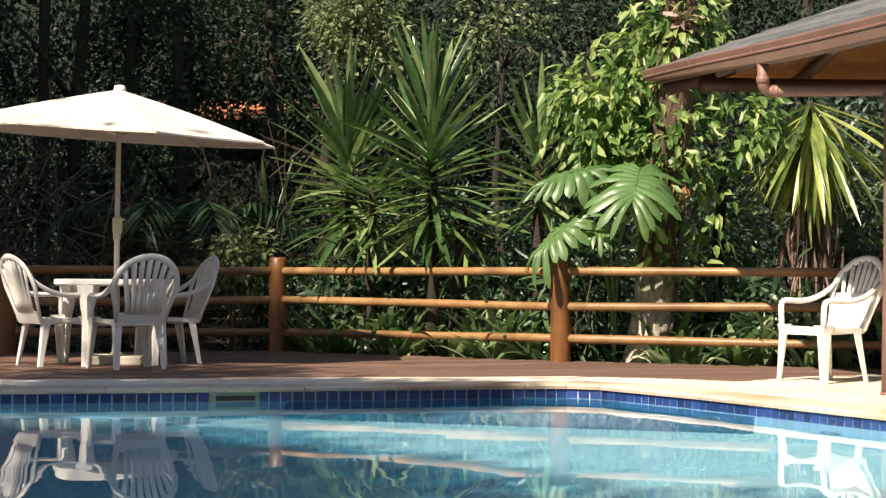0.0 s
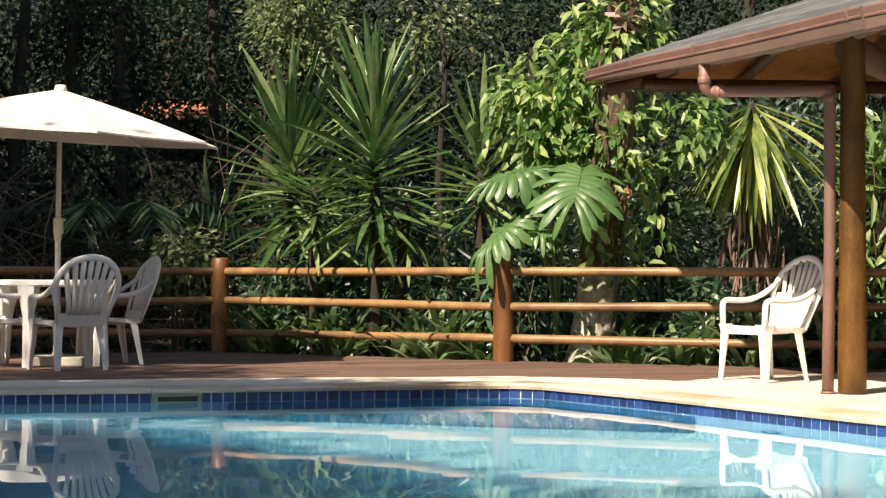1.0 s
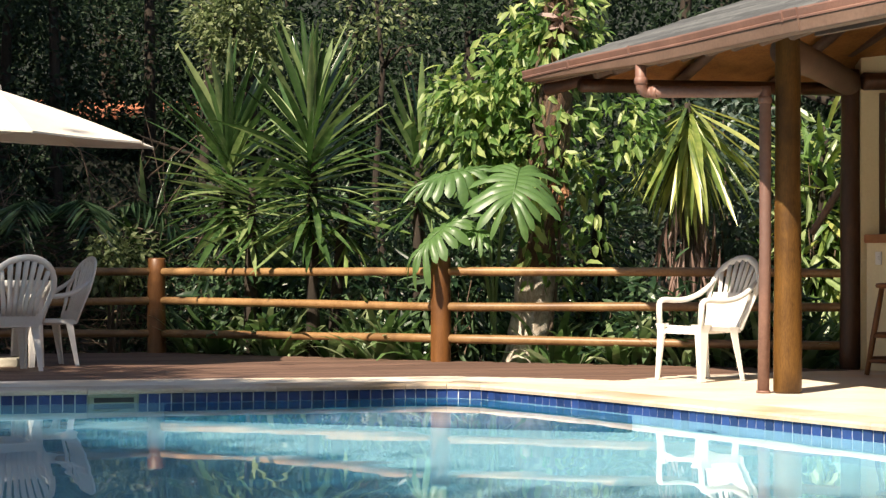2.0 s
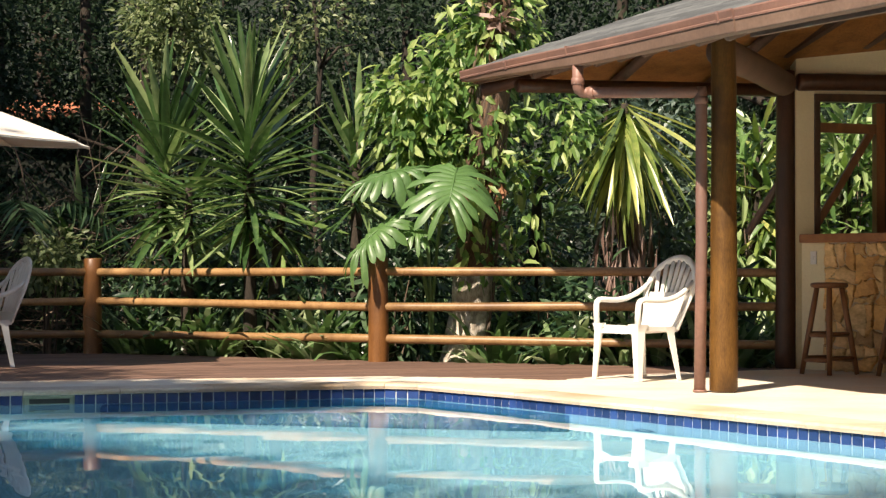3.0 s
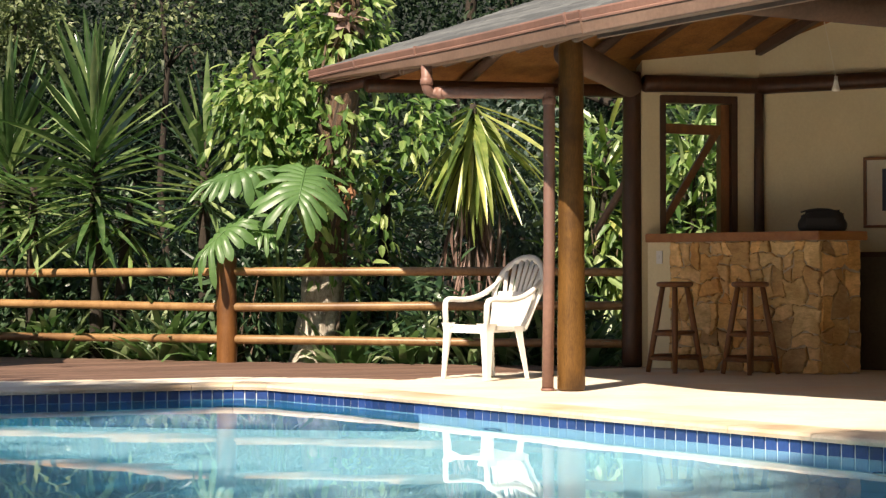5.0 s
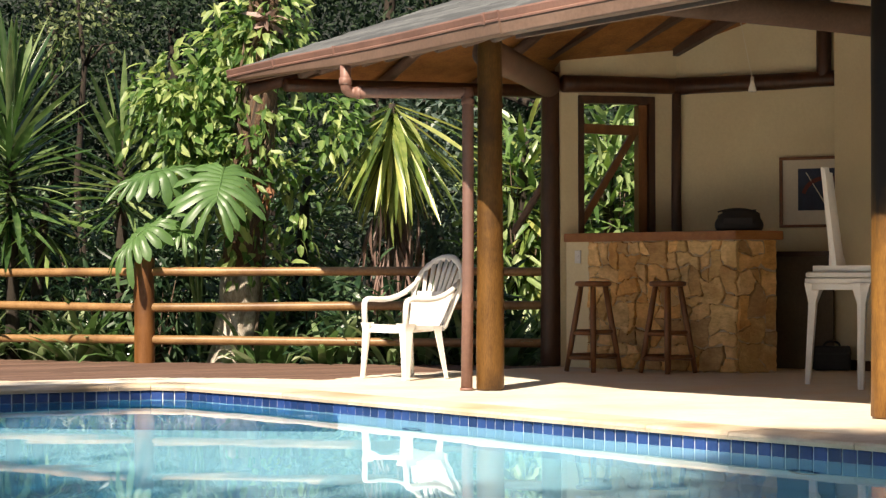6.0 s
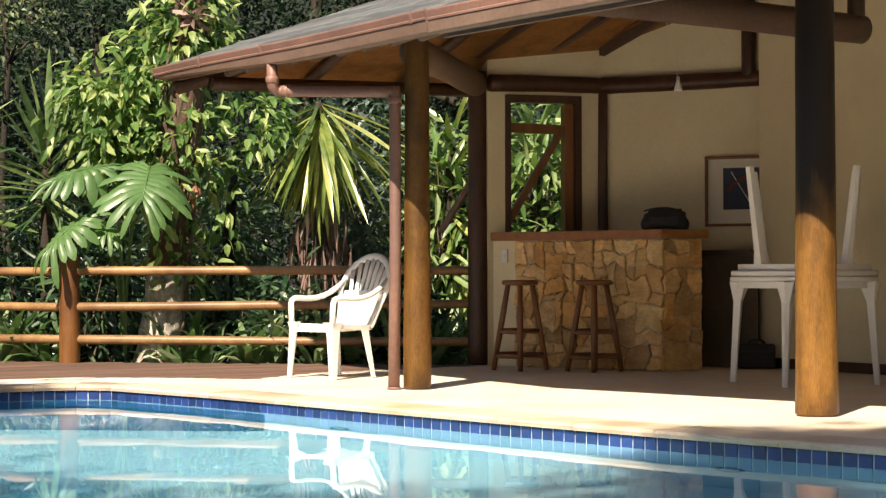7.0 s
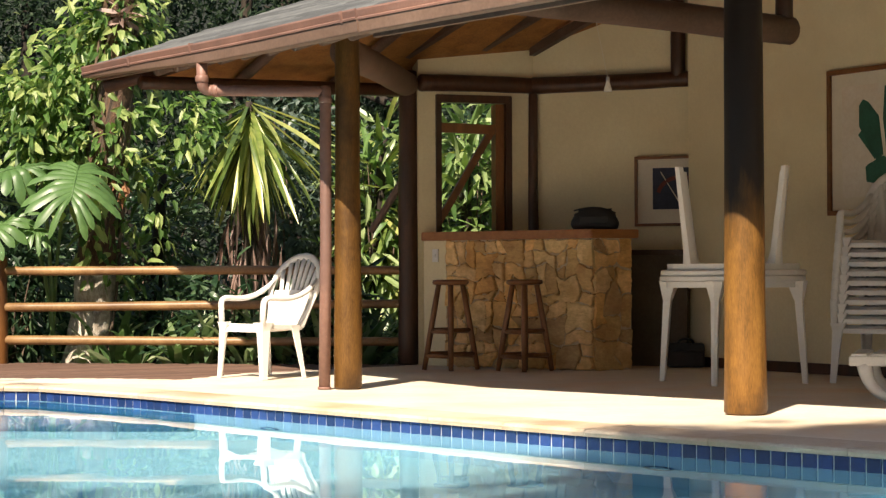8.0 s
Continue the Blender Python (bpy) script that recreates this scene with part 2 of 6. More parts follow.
L_DRY = foliage("dry_leaf", (0.11, 0.065, 0.03), (0.26, 0.17, 0.085), (0.45, 0.34, 0.19), 0.7, 0.2)
L_RUST = foliage("rust_leaf", (0.14, 0.055, 0.02), (0.25, 0.11, 0.035), (0.36, 0.19, 0.06), 0.6, 0.2)


def water_material():
    m, nt, bsdf = nodes_of("pool_water")
    bsdf.inputs["Base Color"].default_value = (0.84, 0.96, 1.0, 1)
    bsdf.inputs["Roughness"].default_value = 0.01
    bsdf.inputs["IOR"].default_value = 1.33
    bsdf.inputs["Transmission Weight"].default_value = 1.0
    tc = nt.nodes.new("ShaderNodeTexCoord")
    mp = nt.nodes.new("ShaderNodeMapping")
    mp.inputs["Scale"].default_value = (1.0, 0.8, 1.0)
    link(nt, tc.outputs["Object"], mp.inputs[0])
    a = node(nt, "ShaderNodeTexNoise", Scale=1.3, Detail=2.0, Roughness=0.45)
    b = node(nt, "ShaderNodeTexNoise", Scale=5.0, Detail=1.0, Roughness=0.4)
    link(nt, mp.outputs[0], a.inputs["Vector"])
    link(nt, mp.outputs[0], b.inputs["Vector"])
    mx = nt.nodes.new("ShaderNodeMath")
    mx.operation = "MULTIPLY_ADD"
    mx.inputs[1].default_value = 0.014
    link(nt, b.outputs[0], mx.inputs[0])
    link(nt, a.outputs[0], mx.inputs[2])
    bp = nt.nodes.new("ShaderNodeBump")
    bp.inputs["Strength"].default_value, bp.inputs["Distance"].default_value = 1.0, 0.0026
    link(nt, mx.outputs[0], bp.inputs["Height"])
    link(nt, bp.outputs[0], bsdf.inputs["Normal"])
    scatter = nt.nodes.new("ShaderNodeBsdfDiffuse")          # blue diffuse standing in for light scattered inside the pool
    scatter.inputs[0].default_value = (0.02, 0.38, 0.70, 1)
    mix = nt.nodes.new("ShaderNodeMixShader")
    mix.inputs[0].default_value = 0.14
    link(nt, bsdf.outputs[0], mix.inputs[1])
    link(nt, scatter.outputs[0], mix.inputs[2])
    link(nt, mix.outputs[0], nt.nodes["Material Output"].inputs[0])
    return m


M_WATER = water_material()


def shaded_post_material():
    """Golden log with the roof's shade painted near black above a ragged edge."""
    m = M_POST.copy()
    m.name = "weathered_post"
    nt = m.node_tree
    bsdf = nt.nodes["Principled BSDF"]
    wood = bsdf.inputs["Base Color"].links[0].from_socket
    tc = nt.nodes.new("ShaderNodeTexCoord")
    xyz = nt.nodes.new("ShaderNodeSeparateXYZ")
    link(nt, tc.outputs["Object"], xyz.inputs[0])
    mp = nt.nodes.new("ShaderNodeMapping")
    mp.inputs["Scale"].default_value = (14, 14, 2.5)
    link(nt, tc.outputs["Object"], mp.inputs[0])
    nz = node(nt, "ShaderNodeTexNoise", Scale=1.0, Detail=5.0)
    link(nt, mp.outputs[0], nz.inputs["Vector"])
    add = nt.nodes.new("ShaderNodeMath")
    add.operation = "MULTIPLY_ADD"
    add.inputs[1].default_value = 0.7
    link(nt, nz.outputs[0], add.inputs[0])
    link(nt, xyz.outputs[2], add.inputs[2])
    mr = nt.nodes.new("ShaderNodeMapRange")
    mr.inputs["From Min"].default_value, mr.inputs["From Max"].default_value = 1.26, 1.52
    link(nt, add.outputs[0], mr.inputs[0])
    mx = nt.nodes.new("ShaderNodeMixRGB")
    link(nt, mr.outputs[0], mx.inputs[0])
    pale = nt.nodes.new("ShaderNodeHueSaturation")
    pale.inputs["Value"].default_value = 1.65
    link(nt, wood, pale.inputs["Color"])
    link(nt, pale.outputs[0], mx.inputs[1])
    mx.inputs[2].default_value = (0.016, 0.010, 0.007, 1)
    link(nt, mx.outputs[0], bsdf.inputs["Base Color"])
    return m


M_SHADEDPOST = shaded_post_material()


# ---------- mesh helpers ----------
def obj(name, bm, mat, smooth=False):
    me = bpy.data.meshes.new(name)
    bmesh.ops.recalc_face_normals(bm, faces=bm.faces)
    bm.to_mesh(me)
    bm.free()
    me.materials.append(mat)
    if smooth:
        me.shade_smooth()
    return new(name, me)


def part(name, bm, mat, parent, label="", smooth=False):
    ob = obj(name, bm, mat, smooth)
    ob.parent = parent
    if label:
        tagged(ob, label)
    return ob


def piece(name, me, parent, m):
    ob = new(name, me)
    ob.parent = parent
    ob.matrix_basis = m
    return ob


def thing(name, m, label, category, group="", kind=""):
    ob = new(name)
    ob.empty_display_size = 0.1
    ob.matrix_basis = m
    return tagged(ob, label, category, group, kind)


def box(bm, c, s, m=None, bevel=0.0):
    r = bmesh.ops.create_cube(bm, size=1.0)
    vs = r["verts"]
    bmesh.ops.scale(bm, vec=s, verts=vs)
    if bevel:
        es = list({e for v in vs for e in v.link_edges})
        out = bmesh.ops.bevel(bm, geom=es, offset=bevel, segments=2, affect="EDGES", profile=0.6)
        vs = list({v for f in out["faces"] for v in f.verts} | {v for v in vs if v.is_valid})
    bmesh.ops.translate(bm, vec=c, verts=vs)
    if m is not None:
        bmesh.ops.transform(bm, matrix=m, verts=vs)
    return vs


def loft(bm, rings, caps=True, closed=True):
    rows = [[bm.verts.new(p) for p in ring] for ring in rings]
    n = len(rows[0])
    for a, b in zip(rows, rows[1:]):
        for i in range(n if closed else n - 1):
            j = (i + 1) % n
            bm.faces.new((a[i], a[j], b[j], b[i]))
    if caps:
        bm.faces.new(list(reversed(rows[0])))
        bm.faces.new(rows[-1])
    return [v for r in rows for v in r]


def tube(bm, pts, radii, n=10, flat=1.0, caps=True, up=None):
    """A tube through points; radii a number or one for each point; flat squeezes it along the second axis."""
    pts = [Vector(p) for p in pts]
    if not isinstance(radii, (list, tuple)):
        radii = [radii] * len(pts)
    rings = []
    ref = Vector(up) if up else None
    for i, p in enumerate(pts):
        d = (pts[min(i + 1, len(pts) - 1)] - pts[max(i - 1, 0)]).normalized()
        if ref is None:
            ref = Vector((0, 0, 1)) if abs(d.z) < 0.9 else Vector((1, 0, 0))
        a = ref - d * ref.dot(d)
        a.normalize()
        b = d.cross(a)
        if up is None:
            ref = a
        rings.append([p + a * math.cos(k * math.tau / n) * radii[i] * flat + b * math.sin(k * math.tau / n) * radii[i] for k in range(n)])
    return loft(bm, rings, caps)


def log(bm, a, b, r0, r1, n=14, steps=10, wob=0.06, seed=0):
    """A peeled log: slightly bent, knotty and uneven."""
    a, b = Vector(a), Vector(b)
    pts, rad = [], []
    rng = random.Random(seed)
    o = Vector((rng.uniform(0, 50), rng.uniform(0, 50), rng.uniform(0, 50)))
    for i in range(steps + 1):
        t = i / steps
        w = Vector((noise.noise(o + Vector((t * 2, 0, 0))), noise.noise(o + Vector((0, t * 2, 5))), 0)) * r0 * wob * 2
        if abs((b - a).normalized().z) < 0.5:
            w = Vector((0, 0, w.x))
        pts.append(a.lerp(b, t) + w * min(1, 4 * t, 4 * (1 - t)))
        rad.append((r0 + (r1 - r0) * t) * (1 + wob * noise.noise(o + Vector((t * 5, 7, 0)))))
    e = 0.012 / max(0.02, (b - a).length)
    pts = [a] + [a.lerp(b, e)] + pts[1:-1] + [a.lerp(b, 1 - e)] + [b]
    rad = [rad[0] * 0.88, rad[0]] + rad[1:-1] + [rad[-1], rad[-1] * 0.88]
    return tube(bm, pts, rad, n)


def prism(bm, poly, z0, z1):
    loft(bm, [[(x, y, z0) for x, y in poly], [(x, y, z1) for x, y in poly]])


def mesh_from(name, verts, faces, mat, smooth=False):
    me = bpy.data.meshes.new(name)
    me.from_pydata([tuple(v) for v in verts], [], faces)
    me.materials.append(mat)
    if smooth:
        me.shade_smooth()
    return me


def bezier(p0, p1, p2, p3, n=8):
    p0, p1, p2, p3 = (Vector(p) for p in (p0, p1, p2, p3))
    return [p0 * (1 - t) ** 3 + p1 * 3 * t * (1 - t) ** 2 + p2 * 3 * t * t * (1 - t) + p3 * t ** 3 for t in (i / n for i in range(n + 1))]


# ---------- the plan, in metres ----------
WATER_Z = -0.092
POOL = [(-6.5, 11.35), (-2.73, 12.21), (-1.47, 12.49), (-0.30, 12.80), (0.54, 13.03), (0.82, 13.06), (1.04, 12.93), (1.56, 11.98), (2.455, 10.02),
        (3.15, 8.53), (3.82, 7.27), (5.80, 3.3), (5.2, 2.2), (-6.5, 2.2)]
DECK_EDGE = [(-9.0, 11.9), (-2.96, 13.30), (-1.1, 13.72), (0.88, 14.05), (1.55, 13.80), (2.02, 13.45), (2.56, 14.12), (3.95, 14.85)]
FENCE = [(-6.6, 16.7), (-3.85, 17.45), (-1.52, 18.25), (0.975, 16.36), (4.04, 14.96)]
P1, P2, PC = (2.84, 11.97), (4.23, 9.16), (4.04, 14.96)

# ---------- ground ----------
ground_bm = bmesh.new()
outer = [(-900, -900), (900, -900), (900, 900), (-900, 900)]
hole = [(x, y) for x, y in POOL]
loops = []
for loop in (outer, hole):
    vs = [ground_bm.verts.new((x, y, -0.16)) for x, y in loop]
    loops += [ground_bm.edges.new((vs[i], vs[(i + 1) % len(vs)])) for i in range(len(vs))]
bmesh.ops.triangle_fill(ground_bm, use_beauty=True, edges=loops)
tagged(obj("ground", ground_bm, M_SOIL), "dark soil with leaf litter under the garden plants", "ground", kind="structure")

# ---------- pool ----------
pool = thing("pool", pose(0, 0, 0), "swimming pool with turquoise plaster and a row of blue tiles", "pool", kind="structure")
bm = bmesh.new()
loft(bm, [[(x, y, -1.27) for x, y in POOL], [(x, y, -0.034) for x, y in POOL]], caps=False)
part("basin_wall", bm, M_POOLWALL, pool, "pale blue plaster wall of the basin")
bm = bmesh.new()
bm.faces.new([bm.verts.new((x, y, -1.268)) for x, y in POOL])
part("basin_floor", bm, M_POOL, pool, "turquoise plaster floor of the basin")
water = tagged(new("water", mesh_from("water", [(x, y, WATER_Z) for x, y in reversed(POOL)], [tuple(range(len(POOL)))], M_WATER)), "clear still pool water with faint ripples", "water", kind="structure")
water.visible_shadow = False


# a low step across the corner of the basin, its face tiled
STEP0, STEP1 = Vector((-0.985, 12.40, 0)), Vector((1.76, 11.42, 0))
bm = bmesh.new()
prism(bm, [(STEP0.x, STEP0.y), (STEP1.x, STEP1.y), (1.80, 11.45), (1.55, 11.97), (1.03, 12.92), (0.815, 13.05), (0.54, 13.02), (-0.30, 12.79), (-0.985, 12.61)], -1.265, -0.22)
part("corner_step", bm, M_STEPTILE, pool, "dark blue tiled step across the corner")


def inset(poly, d):
    """The polygon moved outwards by d (its points run clockwise or not: the sign of the area decides)."""
    area = sum(a[0] * b[1] - b[0] * a[1] for a, b in zip(poly, poly[1:] + poly[:1]))
    s = 1 if area < 0 else -1
    out = []
    for i, p in enumerate(poly):
        a, b = Vector(poly[i - 1]), Vector(poly[(i + 1) % len(poly)])
        p = Vector(p)
        u, v = (p - a).normalized(), (b - p).normalized()
        n = Vector((-u.y - v.y, u.x + v.x)).normalized() * s
        n /= max(0.5, n.dot(Vector((-u.y, u.x)) * s))
        out.append((p.x + n.x * d, p.y + n.y * d))
    return out


# ---------- house: plan lines ----------
E1 = Vector((0.2227, -0.975, -0.024)).normalized()   # along the eave facing the pool
N1 = Vector((E1.y, -E1.x, 0)).normalized()            # outwards, to the pool
E1B = Vector((0.461, -0.887, 0.024)).normalized()          # the eave turns a little further on
N1B = Vector((E1B.y, -E1B.x, 0)).normalized()
TIP = Vector((1.563, 14.606, 2.229))
TURN_AT = 4.46
KNEE = TIP + E1 * TURN_AT
E2 = Vector((0.95, 0.31, 0)).normalized()           # along the eave facing the garden
HIP = Vector((E1.x + E2.x, E1.y + E2.y, 0)).normalized()
RISE = 0.255
APEX = TIP - E1 * 0.24 + HIP * 8.0 + Vector((0, 0, 8.0 * RISE))
EAVE_END = KNEE + E1B * 8.0
RIDGE_END = APEX + E1B * 8.0
GARDEN_END = TIP - E1 * 0.24 + E2 * 11.0 + Vector((0, 0, 0.17))
BACK_END = GARDEN_END + E1B * 12.0


def slab(bm, corners, thick):
    """A flat sloping slab below its top corners."""
    a, b, c = (Vector(p) for p in corners[:3])
    n = (b - a).cross(c - a).normalized()
    if n.z < 0:
        n = -n
    loft(bm, [[Vector(p) - n * thick for p in corners], [Vector(p) for p in corners]])


house = thing("pool_house", pose(0, 0, 0), "open pool house with log posts, cream walls and shingle roof", "pool house", kind="structure")
bm = bmesh.new()
slab(bm, [TIP, KNEE, APEX], 0.05)
slab(bm, [KNEE, EAVE_END, APEX], 0.05)
slab(bm, [EAVE_END, RIDGE_END, APEX], 0.05)
part("roof", bm, M_SHINGLE, house, "grey weathered shingle roof")
bm = bmesh.new()
slab(bm, [TIP, APEX, GARDEN_END], 0.05)
slab(bm, [APEX, RIDGE_END, BACK_END], 0.05)
slab(bm, [APEX, BACK_END, GARDEN_END], 0.05)
part("roof", bm, M_SHINGLE, house, "grey weathered shingle roof")
for cs in ([TIP, KNEE, APEX], [KNEE, EAVE_END, APEX], [EAVE_END, RIDGE_END, APEX], [TIP, APEX, GARDEN_END]):
    bm = bmesh.new()
    slab(bm, [c - Vector((0, 0, 0.07)) for c in cs], 0.012)
    part("soffit", bm, M_MAT, house, "woven straw matting under the roof")

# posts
for (x, y), r, top, name_m in ((P1, 0.088, 2.30, M_POST), (P2, 0.108, 2.75, M_SHADEDPOST), (PC, 0.085, 2.30, M_DARKLOG)):
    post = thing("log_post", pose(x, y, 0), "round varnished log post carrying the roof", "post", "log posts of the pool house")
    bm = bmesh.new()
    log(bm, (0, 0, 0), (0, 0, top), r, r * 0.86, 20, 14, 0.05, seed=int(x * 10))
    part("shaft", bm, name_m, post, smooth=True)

# walls of the bar corner
WA0, WAC, WB1 = Vector((4.10, 14.88, 0)), Vector((5.065, 14.93, 0)), Vector((6.08, 14.04, 0))
WR0, WR1 = Vector((5.98, 13.95, 0)), Vector((7.95, 6.45, 0))


def wall_piece(bm, a, b, z0, z1, thick):
    d = (b - a).normalized()
    n = Vector((d.y, -d.x, 0))
    if n.dot(a) < 0:
        n = -n
    prism(bm, [(a.x, a.y), (b.x, b.y), (b.x + n.x * thick, b.y + n.y * thick), (a.x + n.x * thick, a.y + n.y * thick)], z0, z1)


win_a, win_b = WA0.lerp(WAC, 0.15), WA0.lerp(WAC, 0.80)
bm = bmesh.new()
wall_piece(bm, WA0, win_a, 0, 3.0, 0.14)
wall_piece(bm, win_b, WAC, 0, 3.0, 0.14)
wall_piece(bm, win_a, win_b, 0, 1.02, 0.14)
wall_piece(bm, win_a, win_b, 2.11, 3.0, 0.14)
tagged(obj("wall_north", bm, M_PLASTER), "cream plaster wall of the bar with a window opening", "wall", kind="structure")
bm = bmesh.new()
wall_piece(bm, WAC, WB1 + Vector((0.6, -0.48, 0)), 0, 3.6, 0.14)
tagged(obj("wall_east", bm, M_PLASTER), "cream plaster back wall behind the bar", "wall", kind="structure")
bm = bmesh.new()
wall_piece(bm, WR0, WR1, 0, 4.2, 0.16)
tagged(obj("wall_south", bm, M_PLASTER), "cream plaster long wall along the terrace", "wall", kind="structure")

# terrace: one sheet of sandstone with the pool cut out
bm = bmesh.new()
terrace_outer = DECK_EDGE + [(4.3, 16.4), (12.0, 14.5), (14.0, -8.0), (-9.0, -8.0)]
edges = []
for loop in (terrace_outer, inset(POOL, 0.30)):
    vs = [bm.verts.new((x, y, -0.003)) for x, y in loop]
    edges += [bm.edges.new((vs[i], vs[(i + 1) % len(vs)])) for i in range(len(vs))]
bmesh.ops.triangle_fill(bm, use_beauty=True, edges=edges)
r = bmesh.ops.extrude_face_region(bm, geom=bm.faces[:])
bmesh.ops.translate(bm, vec=(0, 0, -0.15), verts=[g for g in r["geom"] if isinstance(g, bmesh.types.BMVert)])
terrace = tagged(obj("terrace", bm, M_STONE), "cream sandstone terrace round the pool and under the roof", "terrace", kind="structure")

# deck: dark joists' bed, the boards follow at the end of the file
deck_poly = DECK_EDGE + [(FENCE[4][0], FENCE[4][1]), (FENCE[3][0] + 0.05, FENCE[3][1] + 0.12), (FENCE[2][0], FENCE[2][1] + 0.14), (FENCE[1][0], FENCE[1][1] + 0.14), (-6.6, 16.8), (-9.0, 16.4)]
bm = bmesh.new()
prism(bm, deck_poly, -0.20, -0.035)
deck = tagged(obj("deck", bm, M_DARKLOG), "brown timber deck between pool terrace and fence", "deck", kind="structure")

# ---------- roof edge ----------
def slope_of(a, b, c, along):
    """The way up the roof plane through three points, at right angles to the eave, and its normal."""
    n = (b - a).cross(c - a).normalized()
    n = n if n.z > 0 else -n
    u = n.cross(along).normalized()
    return (u if u.z > 0 else -u), n


S1, NR1 = slope_of(TIP, KNEE, APEX, E1)
S1B, NR1B = slope_of(KNEE, EAVE_END, APEX, E1B)
S2, NR2 = slope_of(TIP, GARDEN_END, APEX, E2)

gutter = thing("gutter", pose(0, 0, 0), "brown-pink metal roof gutter with a downpipe", "gutter")
prof = [(0.0, 0.0), (0.010, 0.0), (0.012, -0.010), (0.078, -0.010), (0.084, 0.002), (0.094, 0.004), (0.097, -0.006), (0.088, -0.040), (0.094, -0.046), (0.092, -0.056), (0.0, -0.056)]
lower = [(0.0, -0.0565), (0.086, -0.0565), (0.078, -0.118), (0.070, -0.124), (0.0, -0.124)]
for nm, shape, m, lab in (("channel", prof, M_GUTTER, ""), ("gutter_board", lower, M_FASCIA, "weathered board below the gutter")):
    for o, d, n, ln in ((TIP, E1, N1, TURN_AT), (KNEE, E1B, N1B, 8.0)):
        bm = bmesh.new()
        thin = lambda q: min(1.0, 0.30 + 0.7 * q / 2.3) if d is E1 and nm == "gutter_board" else 1.0
        loft(bm, [[o + d * q + n * (u - 0.01) + Vector((0, 0, (-0.0565 + (v + 0.0565) * thin(q) if v < -0.057 else v) + 0.004 * math.sin(q * 1.7))) for u, v in shape] for q in np.linspace(-0.04 if d is E1 else 0, ln, 14)])
        part(nm, bm, m, gutter, lab)
for o, d, n in ((TIP + E1 * 0.95, E1, N1), (TIP + E1 * 2.09, E1, N1), (TIP + E1 * 4.29, E1, N1)):
    bm = bmesh.new()
    o = o - n * 0.01
    loft(bm, [[o + d * q + n * u + Vector((0, 0, v)) for u, v in ((0.05, 0.007), (0.098, 0.009), (0.103, -0.010), (0.095, -0.056), (0.083, -0.06), (0.05, -0.056))] for q in (-0.013, 0.013)])
    part("bracket", bm, M_GUTTER, gutter)
ELBOW_S = 2.17
g0 = TIP + E1 * ELBOW_S + N1 * 0.03 + Vector((0, 0, -0.11))
pipe_top = Vector((P1[0] - 0.135, P1[1] + 0.012, 1.845))
k1 = Vector((g0.x, g0.y, 1.94))
bm = bmesh.new()
low = Vector((g0.x + 0.07, g0.y + 0.01, 1.885))
tube(bm, [g0, k1, *bezier(k1, k1 - Vector((0, 0, 0.05)), low - (pipe_top - low).normalized() * 0.05, low, 5)[1:], low.lerp(pipe_top, 0.5), pipe_top], 0.036, 14)
part("pipe", bm, M_GUTTER, gutter, "brown-pink drain pipe", True)
for p, d in ((k1 + Vector((0, 0, 0.015)), Vector((0, 0, 1))), (low + (pipe_top - low).normalized() * 0.03, (pipe_top - low).normalized()), (pipe_top + Vector((0, 0, -0.05)), Vector((0, 0, 1)))):
    bm = bmesh.new()
    tube(bm, [p - d * 0.022, p - d * 0.018, p + d * 0.018, p + d * 0.022], [0.038, 0.043, 0.043, 0.038], 14)
    part("collar", bm, M_GUTTER, gutter, smooth=True)
bm = bmesh.new()
tube(bm, [pipe_top + Vector((0, 0, 0.036)), pipe_top, Vector((pipe_top.x, pipe_top.y, 0.9)), Vector((pipe_top.x - 0.012, pipe_top.y, 0.012))], [0.03, 0.037, 0.037, 0.037], 14)
tube(bm, [Vector((pipe_top.x - 0.012, pipe_top.y, 0.0)), Vector((pipe_top.x - 0.012, pipe_top.y, 0.014))], 0.044, 14)
part("downpipe", bm, M_GUTTER, gutter, "brown-pink downpipe beside the log post", True)

for o, d, ln, lo, hi in ((TIP, E1, TURN_AT, 0.092, 0.045), (KNEE, E1B, 8.0, 0.140, 0.045), (TIP, E2, 7.0, 0.095, 0.03)):
    bm = bmesh.new()
    nrm = N1 if d is E1 else N1B if d is E1B else Vector((-E2.y, E2.x, 0))
    a, b = o - nrm * 0.03, o - nrm * 0.03 + d * ln
    q = nrm * -0.03
    loft(bm, [[p + Vector((0, 0, -lo)), p + Vector((0, 0, -hi)), p + q + Vector((0, 0, -hi)), p + q + Vector((0, 0, -lo))] for p in (a, b)])
    part("fascia", bm, M_FASCIA, house, "grey-brown weathered fascia board")

